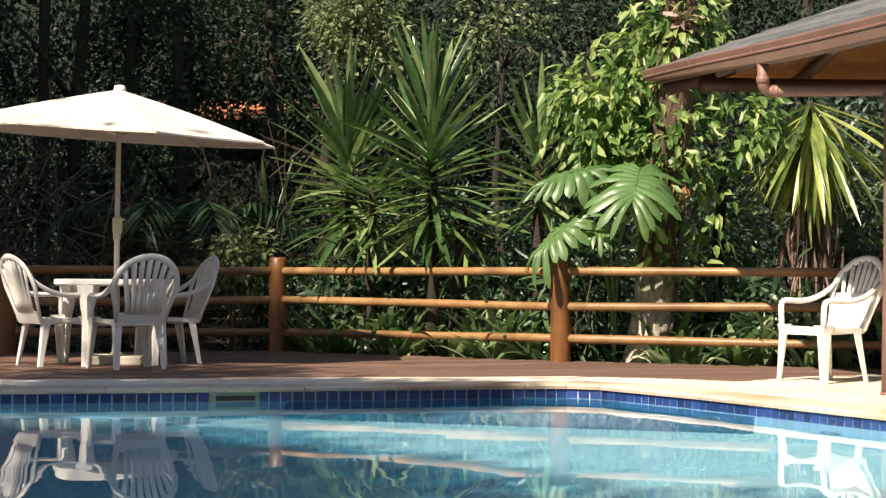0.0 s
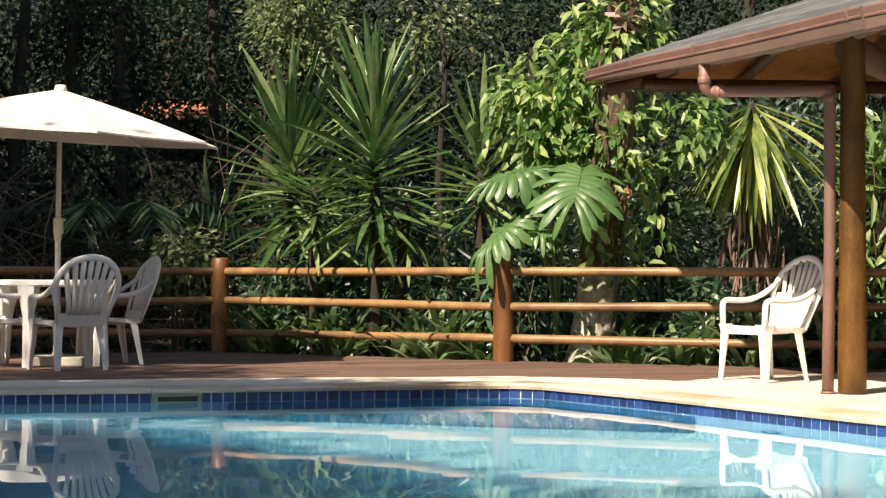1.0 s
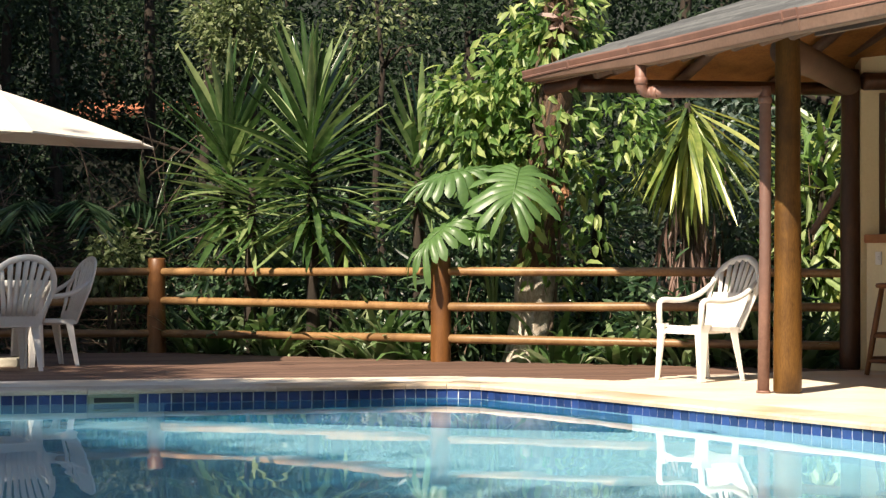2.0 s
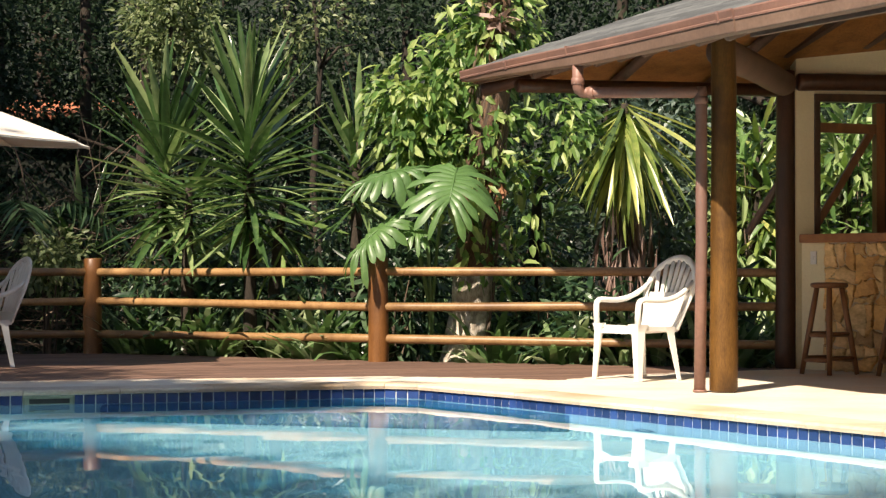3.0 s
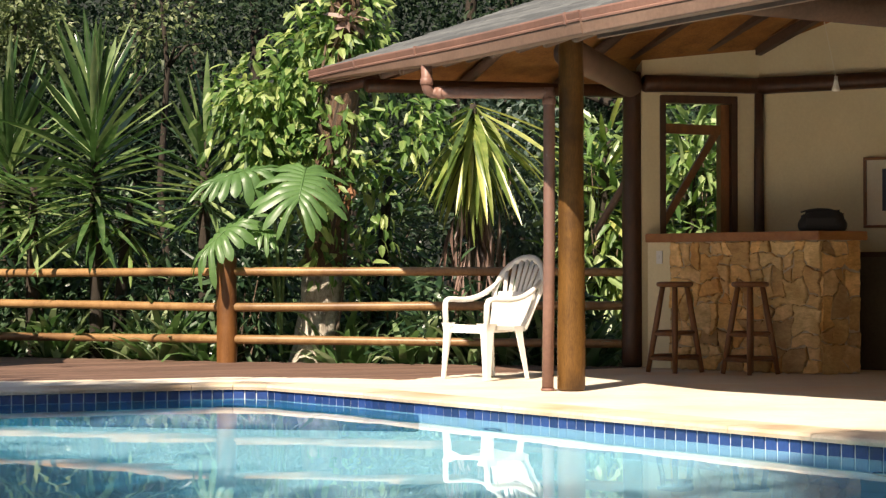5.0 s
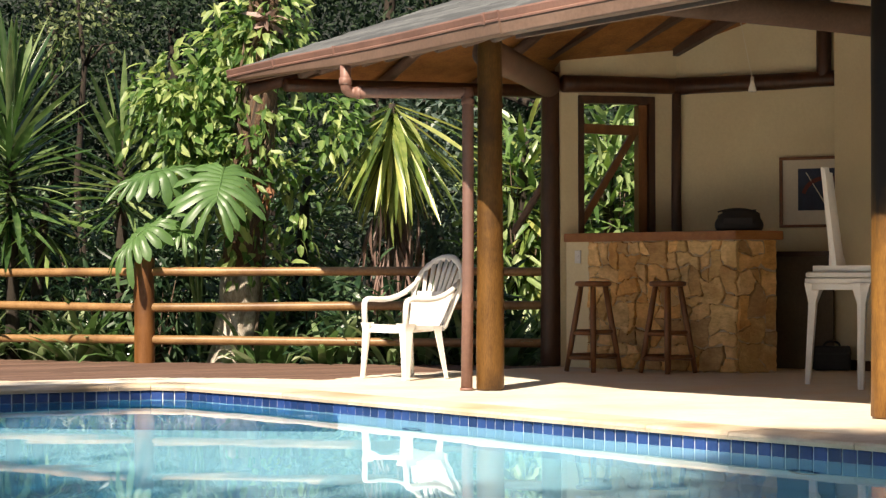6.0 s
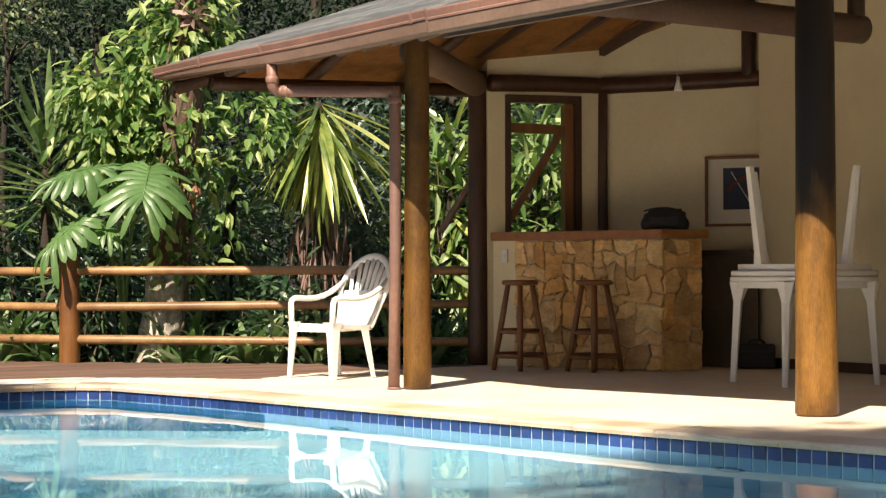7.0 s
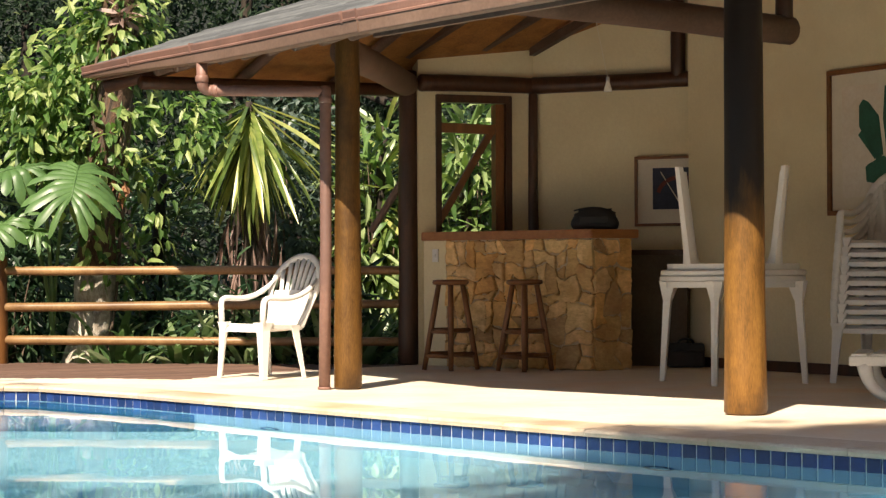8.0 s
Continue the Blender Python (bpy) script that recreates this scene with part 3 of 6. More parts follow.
# rafters under the matting
for i in range(31):
    if i < 10:
        o, d, up, s = TIP, E1, S1, 0.95 + i * 0.38
        run = min(5.5, 1.25 * s)
    elif i < 29:
        o, d, up, s = KNEE, E1B, S1B, 0.10 + (i - 10) * 0.38
        run = 5.5
    else:
        o, d, up, s = TIP, E2, S2, 1.1 + (i - 29) * 0.8
        run = min(4.0, s * 0.9)
    a = o + d * s + up * 0.12 + Vector((0, 0, -0.124))
    bm = bmesh.new()
    log(bm, a, a + up * run, 0.042, 0.038, 10, 6, 0.06, seed=i + 40)
    part("rafter", bm, M_RAFTER, house, smooth=True)
for x, y, z in ((3.97, 14.93, 2.385), (4.60, 14.94, 2.462), (5.05, 14.90, 2.465)):
    bm = bmesh.new()                                   # squared rafters of the garden slope, ending on the wall plate
    a, d = Vector((x, y, z)), Vector((0.24, -0.716, 0.192))
    sd = Vector((0.027, 0.009, 0))
    loft(bm, [[q - sd - Vector((0, 0, 0.026)), q + sd - Vector((0, 0, 0.026)), q + sd + Vector((0, 0, 0.045)), q - sd + Vector((0, 0, 0.045))] for q in (a, a + d * 0.8, a + d * 1.8)])
    part("rafter", bm, M_RAFTER, house)
    bm = bmesh.new()
    loft(bm, [[q + sd * u + Vector((0, 0, v)) for u, v in ((-1.7, 0.046), (-0.6, 0.046), (-0.6, 0.066), (-1.7, 0.066))] for q in (a, a + d * 1.8)])
    part("batten", bm, M_FRAME, house)
bm = bmesh.new()
log(bm, TIP + Vector((0.08, -0.03, -0.14)), APEX + Vector((0, 0, -0.16)), 0.055, 0.055, 10, 6, 0.05, seed=9)
part("hip_rafter", bm, M_DARKLOG, house, smooth=True)
# beams
for nm, a, b, r, m in (
        ("beam", (P1[0] - 0.005, P1[1] + 0.03, 2.10), (PC[0] + 0.03, PC[1] + 0.1, 2.20), 0.100, M_FASCIA),
        ("beam", (1.86, 14.30, 2.10), (PC[0], PC[1], 2.15), 0.05, M_DARKLOG),
        ("beam", (3.0, 10.5, 2.29), (5.56, 11.33, 2.23), 0.094, M_RAFTER),
        ("beam", (P1[0] + 0.03, P1[1], 2.33), (P2[0] + 2.1, P2[1] - 4.2, 2.62), 0.085, M_DARKLOG)):
    bm = bmesh.new()
    log(bm, a, b, r, r * 0.97, 18, 10, 0.05, seed=int(r * 1000))
    part(nm, bm, m, house, "dark round log beam", True)
dA, dB = (WAC - WA0).normalized(), (WB1 - WAC).normalized()
nA, nB = Vector((dA.y, -dA.x, 0)), Vector((dB.y, -dB.x, 0))
nA, nB = (nA if nA.dot(WA0) < 0 else -nA), (nB if nB.dot(WA0) < 0 else -nB)
for a, b, n in ((WA0, WAC, nA), (WAC, WB1 - dB * 0.03, nB)):
    bm = bmesh.new()
    log(bm, a + n * 0.03 + Vector((0, 0, 2.20)), b + n * 0.03 + Vector((0, 0, 2.20)), 0.068, 0.062, 14, 8, 0.06, seed=int(b.x * 7))
    part("beam", bm, M_DARKLOG, house, "dark round log beam", True)
bm = bmesh.new()
log(bm, WAC + (nA + nB) * 0.02, WAC + (nA + nB) * 0.02 + Vector((0, 0, 2.14)), 0.048, 0.036, 12, 8, 0.08, seed=5)
part("stud", bm, M_DARKLOG, house, "dark log stud in the wall corner", True)
bm = bmesh.new()
sp = WB1 - dB * 0.13 + nB * 0.03
log(bm, sp + Vector((0, 0, 2.2)), sp + Vector((0, 0, 3.1)), 0.058, 0.055, 12, 6, 0.08, seed=6)
part("stud", bm, M_DARKLOG, house, "dark log stud above the beam", True)

bm = bmesh.new()
log(bm, (5.50, 11.31, 2.26), (5.50, 11.31, 3.0), 0.056, 0.054, 12, 6, 0.06, seed=8)
part("stud", bm, M_DARKLOG, house, "dark log stud standing on the tie beam", True)

# baseboards
for a, b in ((WR0, WR1), (WAC, WB1)):
    bm = bmesh.new()
    d = (b - a).normalized()
    n = Vector((d.y, -d.x, 0))
    n = n if n.dot(a) < 0 else -n
    wall_piece(bm, a + n * 0.018 + d * 0.02, b + n * 0.018, 0.0, 0.075, 0.015)
    tagged(obj("baseboard", bm, M_DARKLOG), "dark brown skirting board", "skirting", kind="structure")

# window in the north wall
window = thing("window_1", pose(0, 0, 0), "open dark wooden window frame with a diagonal brace", "window", kind="structure")
ln = (win_b - win_a).length


def win_bar(nm, u0, z0, u1, z1, w, m, proud=0.02, deep=0.10):
    bm = bmesh.new()
    p, q = win_a + dA * u0 + Vector((0, 0, z0)), win_a + dA * u1 + Vector((0, 0, z1))
    d = (q - p).normalized()
    side = d.cross(nA).normalized() * w / 2
    loft(bm, [[o - side + nA * proud, o + side + nA * proud, o + side + nA * (proud - deep), o - side + nA * (proud - deep)] for o in (p, q)])
    part(nm, bm, m, window)


win_bar("jamb", 0.02, 1.02, 0.02, 2.11, 0.045, M_DARKLOG)
win_bar("jamb", ln - 0.02, 1.02, ln - 0.02, 2.11, 0.05, M_DARKLOG)
win_bar("casement", ln - 0.085, 1.03, ln - 0.085, 2.05, 0.07, M_FRAME, -0.02)
win_bar("head", 0, 2.085, ln, 2.085, 0.06, M_DARKLOG, 0.022)
win_bar("transom", 0.04, 1.86, ln - 0.12, 1.85, 0.075, M_FRAME, -0.03, 0.05)
win_bar("brace", 0.03, 1.10, ln - 0.15, 1.83, 0.055, M_FRAME, -0.035, 0.04)

# ---------- fence ----------
RAIL_Z = (0.742, 0.464, 0.184)
fence = thing("fence", pose(0, 0, 0), "varnished log fence with three round rails along the deck", "fence", kind="structure")
for i, (x, y) in enumerate(FENCE[:4]):
    bm = bmesh.new()
    log(bm, (x, y, -0.15), (x, y, 0.866), 0.086, 0.082, 18, 8, 0.05, seed=i + 3)
    part("post", bm, M_LOG, fence, smooth=True)
for i in range(4):
    a, b = Vector((*FENCE[i], 0)), Vector((*FENCE[i + 1], 0))
    d = (b - a).normalized()
    for j, z in enumerate(RAIL_Z):
        bm = bmesh.new()
        dz = 0.012 * math.sin(i * 3 + j * 2)
        log(bm, a + d * 0.06 + Vector((0, 0, z + dz)), b - d * 0.06 + Vector((0, 0, z - dz)), 0.037, 0.035, 12, 14, 0.09, seed=i * 3 + j + 20)
        part("rail", bm, M_RAIL, fence, smooth=True)
# ---------- bar counter ----------
CL, CK, CK2 = Vector((4.12, 14.80, 0)), Vector((5.045, 13.57, 0)), Vector((5.375, 13.65, 0))
counter = thing("bar_counter", pose(0, 0, 0), "bar counter faced with rough sandstone rubble", "bar counter")
bm = bmesh.new()
prism(bm, [(CL.x, CL.y), (CK.x, CK.y), (CK2.x, CK2.y), (5.37, 13.95), (4.46, 14.84)], 0, 0.965)
part("core", bm, M_PLASTER, counter, "cream plastered end of the counter")
worktop = thing("counter_top", pose(0, 0, 0), "thick varnished wooden top on the stone bar", "counter top")
bm = bmesh.new()
prism(bm, [(CL.x - 0.03, CL.y - 0.02), (CK.x - 0.02, CK.y - 0.06), (CK2.x + 0.06, CK2.y - 0.04), (5.44, 14.0), (4.52, 14.86)], 0.965, 1.031)
bmesh.ops.bevel(bm, geom=bm.edges[:], offset=0.006, segments=2, affect="EDGES")
part("board", bm, M_COUNTER, worktop)


# ---------- plastic furniture ----------
def chair_parts(parent):
    """A moulded garden armchair: fan back with slats, arms that run into the legs. Front is -y."""
    w = 0.255
    bm = bmesh.new()                                   # seat: a shallow dished plate with a lip
    rows = []
    for j in range(9):
        v = j / 8
        y = -0.235 + 0.45 * v
        hw = 0.245 - 0.035 * v
        rows.append([(hw * (2 * i / 8 - 1), y, 0.378 - 0.022 * math.sin(math.pi * v) * (1 - (2 * i / 8 - 1) ** 2) - (0.03 if j == 0 else 0) - 0.02 * v) for i in range(9)])
    grid = [[bm.verts.new(p) for p in r] for r in rows]
    for j in range(8):
        for i in range(8):
            bm.faces.new((grid[j][i], grid[j][i + 1], grid[j + 1][i + 1], grid[j + 1][i]))
    r = bmesh.ops.extrude_face_region(bm, geom=bm.faces[:])
    bmesh.ops.translate(bm, vec=(0, 0, -0.03), verts=[g for g in r["geom"] if isinstance(g, bmesh.types.BMVert)])
    part("seat", bm, M_PLASTIC, parent, smooth=False)

    def back(u, z):
        """A place on the leaning, cupped back."""
        return Vector((u, 0.195 + (z - 0.37) * 0.35 - 0.35 * u * u, z))

    bm = bmesh.new()                                   # arch
    arch = [back(-0.185, 0.35), back(-0.212, 0.48)]
    for k in range(13):
        a = math.pi * (1 - k / 12)
        arch.append(back(0.248 * math.cos(a), 0.60 + 0.237 * max(0, math.sin(a)) ** 0.85))
    arch += [back(0.212, 0.48), back(0.185, 0.35)]
    tube(bm, arch, [0.02, 0.021] + [0.026] * 13 + [0.021, 0.02], 8, 0.55, up=(0, -1, 0.2))
    part("backrest_frame", bm, M_PLASTIC, parent, smooth=True)
    bm = bmesh.new()                                   # lower panel of the back
    loft(bm, [[back(-0.19 - 0.015 * (z - 0.4), z) + Vector((0, d, 0)) for d in (0, 0.014)] + [back(0.19 + 0.015 * (z - 0.4), z) + Vector((0, d, 0)) for d in (0.014, 0)] for z in (0.34, 0.38, 0.425)])
    part("back_panel", bm, M_PLASTIC, parent)
    for k in range(7):                                 # slats fan out
        f = (k - 3) / 3
        top = 0.825 - 0.085 * abs(f) ** 2.2
        bm = bmesh.new()
        pts = [back(0.125 * f * (0.95 + 0.6 * max(0, t - 0.15)), 0.41 + (top - 0.41) * t) for t in (0, 0.25, 0.5, 0.75, 1)]
        tube(bm, pts, [0.0200, 0.0195, 0.0195, 0.0205, 0.0225], 8, 0.45, up=(0, -1, 0.3))
        part("slat", bm, M_PLASTIC, parent, smooth=True)
    for s in (-1, 1):
        bm = bmesh.new()                               # arm, with the turn down into the front leg
        arm = [(s * 0.262, -0.235, 0.37), (s * 0.268, -0.235, 0.465)] + bezier((s * 0.27, -0.235, 0.485), (s * 0.272, -0.235, 0.560), (s * 0.275, -0.2, 0.552), (s * 0.28, -0.08, 0.545), 6)[1:]
        arm += bezier((s * 0.28, -0.08, 0.545), (s * 0.295, 0.06, 0.540), (s * 0.288, 0.19, 0.560), (s * 0.268, 0.335, 0.680), 6)[1:]
        tube(bm, arm, [0.020] * (len(arm) - 2) + [0.017, 0.012], 8, 1.5, up=(1, 0, 0))
        part("armrest", bm, M_PLASTIC, parent, smooth=True)
        for q, top, foot in ((1, Vector((s * 0.243, -0.222, 0.385)), Vector((s * 0.276, -0.246, 0.0))), (-1, Vector((s * 0.188, 0.150, 0.365)), Vector((s * 0.222, 0.222, 0.0)))):
            bm = bmesh.new()                           # L-shaped in plan, wide under the seat
            rings = []
            for t, a in ((0, 0.064), (0.06, 0.051), (0.14, 0.040), (0.45, 0.033), (0.8, 0.026), (1, 0.024)):
                o = top.lerp(foot, t)
                a *= 1.28 if q > 0 else 1.08
                rings.append([o + Vector((s * a * 0.72 * u, q * a * 0.80 * v, 0)) for u, v in ((-1.3, -0.55), (0.8, -0.55), (0.8, 1.3), (0.35, 1.3), (0.35, -0.1), (-1.3, -0.1))])
            loft(bm, rings)
            part("leg", bm, M_PLASTIC, parent)


def heading(x, y, fx, fy, z=0.0):
    """A pose whose front, -y, points along (fx, fy)."""
    return pose(x, y, z, 0, 0, math.degrees(math.atan2(fx, -fy)))


chair = thing("plastic_chair", heading(2.605, 13.455, -0.89, -0.45), "white moulded plastic armchair with a fan back, half in sun", "chair", "white plastic garden chairs")
chair_parts(chair)
for limb in chair.children:
    limb.data.transform(Matrix.Diagonal((0.88, 0.84, 1, 1) if limb.name.split(".")[0] in ("seat", "armrest", "leg") else (1.03, 1, 1, 1)))
for x, y, fx, fy, lab in ((-2.345, 14.84, -0.56, 0.83, "white plastic armchair seen from its slatted back at the round table"),
                          (-3.03, 15.30, 0.80, 0.60, "white plastic armchair drawn up to the round table"),
                          (-2.16, 15.68, -0.90, -0.43, "white plastic armchair beside the umbrella table")):
    tagged(copy_thing(chair, heading(x, y, fx, fy)), lab)

TBL = (-2.585, 15.57)
table = thing("round_table", pose(*TBL, 0), "white round plastic table with an umbrella pole through it", "table")
bm = bmesh.new()
rings = [[(r * math.cos(a), r * math.sin(a), z) for a in np.linspace(0, math.tau, 41)[:-1]] for r, z in ((0.42, 0.615), (0.455, 0.617), (0.47, 0.63), (0.47, 0.658), (0.46, 0.668), (0.43, 0.668))]
loft(bm, rings)
part("tabletop", bm, M_PLASTIC, table)


def table_leg(bm, x, y, h=0.625, k=1.0, z0=0.0):
    a = math.atan2(y, x)
    rings = []
    for t in (0, 0.12, 0.3, 0.6, 1.0):
        z = z0 + h * t
        o = Vector((x * (1.10 - 0.10 * t), y * (1.10 - 0.10 * t), z))
        w = (0.026 + 0.010 * t + (0.040 * max(0, t - 0.75) * 4 if t > 0.75 else 0)) * k
        rings.append([o + Matrix.Rotation(a, 3, "Z") @ Vector((u * w, v * w, 0)) for u, v in ((-0.6, -1), (0.7, -1), (1, 0), (0.7, 1), (-0.6, 1), (-0.9, 0))])
    loft(bm, rings)


for k in range(4):
    a = math.radians(-20 + 90 * k)
    bm = bmesh.new()
    table_leg(bm, 0.40 * math.cos(a), 0.40 * math.sin(a))
    part("leg", bm, M_PLASTIC, table, smooth=False)

# umbrella
UX, UY = TBL[0] + 0.012, TBL[1] + 0.03
umbrella = thing("garden_umbrella", pose(UX, UY, 0), "open cream canvas garden umbrella over the round table", "umbrella")
bm = bmesh.new()
tube(bm, [(0.005, 0, 0.06), (0.0, 0, 1.0), (0.015, 0, 2.15)], [0.024, 0.022, 0.018], 14)
part("pole", bm, M_POLE, umbrella, smooth=True)
bm = bmesh.new()
box(bm, (0.005, -0.005, 1.09), (0.075, 0.07, 0.14), None, 0.02)
tube(bm, [(0.0, 0.0, 0.98), (0.0, 0.0, 1.03)], 0.03, 12)
part("crank_box", bm, M_KNOB, umbrella, "yellowed plastic crank housing")
bm = bmesh.new()
tube(bm, [(0.035, -0.005, 1.13), (0.06, -0.01, 1.14)], 0.01, 8)
part("crank", bm, M_KNOB, umbrella)
bm = bmesh.new()
tube(bm, [(0.015, 0, 2.13), (0.015, 0, 2.16), (0.015, 0, 2.195), (0.015, 0, 2.20)], [0.05, 0.05, 0.042, 0.02], 16)
part("finial", bm, M_CANVAS, umbrella, smooth=True)
RIM_R, RIM_Z, TOP_Z, ROT = 1.33, 1.808, 2.165, 0.3927
LEAN = Matrix.Translation((0.015, 0, 2.2)) @ Matrix.Rotation(radians(3.5), 4, "Y") @ Matrix.Rotation(radians(1.3), 4, "X") @ Matrix.Translation((-0.015, 0, -2.2))
TIPS = [Vector((RIM_R * math.cos(ROT + k * math.tau / 8), RIM_R * math.sin(ROT + k * math.tau / 8), RIM_Z)) for k in range(8)]
bm = bmesh.new()
for k in range(8):
    a, b, top = TIPS[k], TIPS[(k + 1) % 8], Vector((0.015, 0, TOP_Z))
    n = 8
    grid = []
    for i in range(n + 1):
        t = i / n
        row = []
        for j in range(n + 1):
            s = j / n
            p = top.lerp(a.lerp(b, s), t)
            sag = 4 * s * (1 - s)
            p = p - Vector((p.x, p.y, 0)) * 0.022 * sag * t * t
            p.z += -0.040 * sag * t * (1 - 0.85 * t) + 0.014 * math.sin(math.pi * t) * (1 - 0.25 * sag)
            row.append(bm.verts.new(p))
        grid.append(row)
    for i in range(n):
        for j in range(n):
            bm.faces.new((grid[i][j], grid[i + 1][j], grid[i + 1][j + 1], grid[i][j + 1]))
    low = [bm.verts.new(v.co + Vector((0, 0, -0.014))) for v in grid[n]]
    for j in range(n):
        bm.faces.new((grid[n][j], low[j], low[j + 1], grid[n][j + 1]))
bmesh.ops.remove_doubles(bm, verts=bm.verts, dist=0.0005)
bmesh.ops.transform(bm, matrix=LEAN, verts=bm.verts)
canopy = part("canopy", bm, M_CANVAS, umbrella, "cream canvas canopy in eight panels")
sol = canopy.modifiers.new("cloth", "SOLIDIFY")
sol.thickness = 0.003
for k in range(8):
    bm = bmesh.new()
    mid = Vector((0.015, 0, 2.11)).lerp(TIPS[k], 0.5) + Vector((0, 0, 0.015))
    tube(bm, [(0.015, 0, 2.11), mid, TIPS[k] - Vector((0, 0, 0.015))], 0.008, 6)
    bmesh.ops.transform(bm, matrix=LEAN, verts=bm.verts)
    rib = part("rib", bm, M_POLE, umbrella)
    bm = bmesh.new()
    tube(bm, [(0.01, 0, 1.80), LEAN @ mid], 0.007, 6)
    part("strut", bm, M_POLE, rib)
base = thing("umbrella_base", pose(UX, UY, 0), "pale concrete umbrella foot under the table", "umbrella base")
bm = bmesh.new()
box(bm, (0, 0, 0.035), (0.46, 0.46, 0.07), None, 0.012)
part("slab", bm, M_CONCRETE, base)
bm = bmesh.new()
tube(bm, [(0, 0, 0.07), (0, 0, 0.10), (0, 0, 0.22)], [0.06, 0.034, 0.03], 14)
part("socket", bm, M_CONCRETE, base)


# ---------- bar stools ----------
def stool_parts(parent):
    bm = bmesh.new()
    rings = [[(r * math.cos(a), r * math.sin(a), z) for a in np.linspace(0, math.tau, 25)[:-1]] for r, z in ((0.105, 0.626), (0.130, 0.632), (0.137, 0.646), (0.130, 0.662), (0.105, 0.666))]
    loft(bm, rings)
    part("seat", bm, M_STOOL, parent, "round dark wooden seat", True)
    legs = []
    for k in range(4):
        a = math.radians(20 + 90 * k)
        t, f = Vector((0.088 * math.cos(a), 0.088 * math.sin(a), 0.632)), Vector((0.197 * math.cos(a), 0.197 * math.sin(a), 0.0))
        legs.append((t, f))
        bm = bmesh.new()
        tube(bm, [t, t.lerp(f, 0.3), t.lerp(f, 0.6), f], [0.019, 0.0215, 0.0215, 0.018], 10)
        part("leg", bm, M_STOOL, parent, smooth=True)
    for k in range(4):
        for h in ((0.22, 0.60) if k % 2 else (0.25, 0.62)):
            (t0, f0), (t1, f1) = legs[k], legs[(k + 1) % 4]
            bm = bmesh.new()
            tube(bm, [f0.lerp(t0, h * 0.75), f1.lerp(t1, h * 0.75)], 0.0165, 8)
            part("rung", bm, M_STOOL, parent, smooth=True)


stool = thing("bar_stool", pose(4.115, 14.05, 0, 0, 0, 54), "brown wooden bar stool with a round seat", "stool", "wooden bar stools")
stool_parts(stool)
copy_thing(stool, pose(4.575, 13.70, 0, 0, 0, 50))

# ---------- things under the roof ----------
def terrace_table(parent, z0, flip):
    """A round moulded table; flipped it lies on its top with the legs in the air."""
    zz = lambda z: z0 + (0.735 - z if flip else z) * 0.94
    bm = bmesh.new()
    loft(bm, [[(r * math.cos(a), r * math.sin(a), zz(z)) for a in np.linspace(0, math.tau, 41)[:-1]] for r, z in ((0.40, 0.694), (0.455, 0.696), (0.468, 0.704), (0.470, 0.728), (0.462, 0.735), (0.42, 0.735))])
    part("tabletop", bm, M_PLASTIC, parent)
    bm = bmesh.new()
    loft(bm, [[(r * math.cos(a), r * math.sin(a), zz(z)) for a in np.linspace(0, math.tau, 41)[:-1]] for r, z in ((0.425, 0.695), (0.425, 0.655), (0.413, 0.655), (0.413, 0.695))], caps=False)
    part("apron", bm, M_PLASTIC, parent)
    for a in range(4):
        ang = math.radians(45 + 90 * a)
        bm = bmesh.new()
        rings = []
        for t in (0, 0.5, 0.8, 0.93, 1.0):
            o = Vector((0.475 - (0.10 if flip else 0.045) * t, 0, zz(0.70 * t)))
            w = (0.021 + 0.009 * t if flip else 0.019 + 0.011 * t) + ((0.014 if flip else 0.036) * (t - 0.8) / 0.2 if t > 0.8 else 0)
            rings.append([Matrix.Rotation(ang, 3, "Z") @ (o + Vector((u * w, v * w, 0))) for u, v in ((-1, -0.9), (0.7, -0.9), (0.95, 0), (0.7, 0.9), (-1, 0.9))])
        loft(bm, rings)
        part("leg", bm, M_PLASTIC, parent)


TX, TY = 5.36, 11.80
sq = thing("plastic_table", pose(TX, TY, 0, 0, 0, 6.5), "white round plastic table under the roof", "table")
terrace_table(sq, 0.0, False)
sq2 = thing("upturned_table", pose(TX + 0.01, TY + 0.01, 0.693, 0, 0, -25), "white plastic table stacked upside down with legs up", "table")
terrace_table(sq2, 0.0, True)

for k in range(10):
    m = heading(6.235 + 0.009 * k, 11.44 + 0.007 * k, -0.80, -0.60, 0.0)
    m.translation.z = 0.061 * k
    c = copy_thing(chair, m)
    tagged(c, "white plastic armchair nested in a tall stack", "chair", "stack of white plastic chairs")

bm = bmesh.new()                                       # this chair's back is closed up to the arms
loft(bm, [[Vector((u, 0.195 + (z - 0.37) * 0.35 - 0.35 * u * u + dd, z)) for u, dd in ((-0.19, -0.020), (-0.19, 0.018), (-0.09, 0.018), (0, 0.018), (0.09, 0.018), (0.19, 0.018), (0.19, -0.020), (0.09, -0.020), (0, -0.020), (-0.09, -0.020))] for z in (0.35, 0.42, 0.48, 0.54, 0.60)])
part("back_panel", bm, M_PLASTIC, chair).data.transform(Matrix.Diagonal((1.03, 1, 1, 1)))

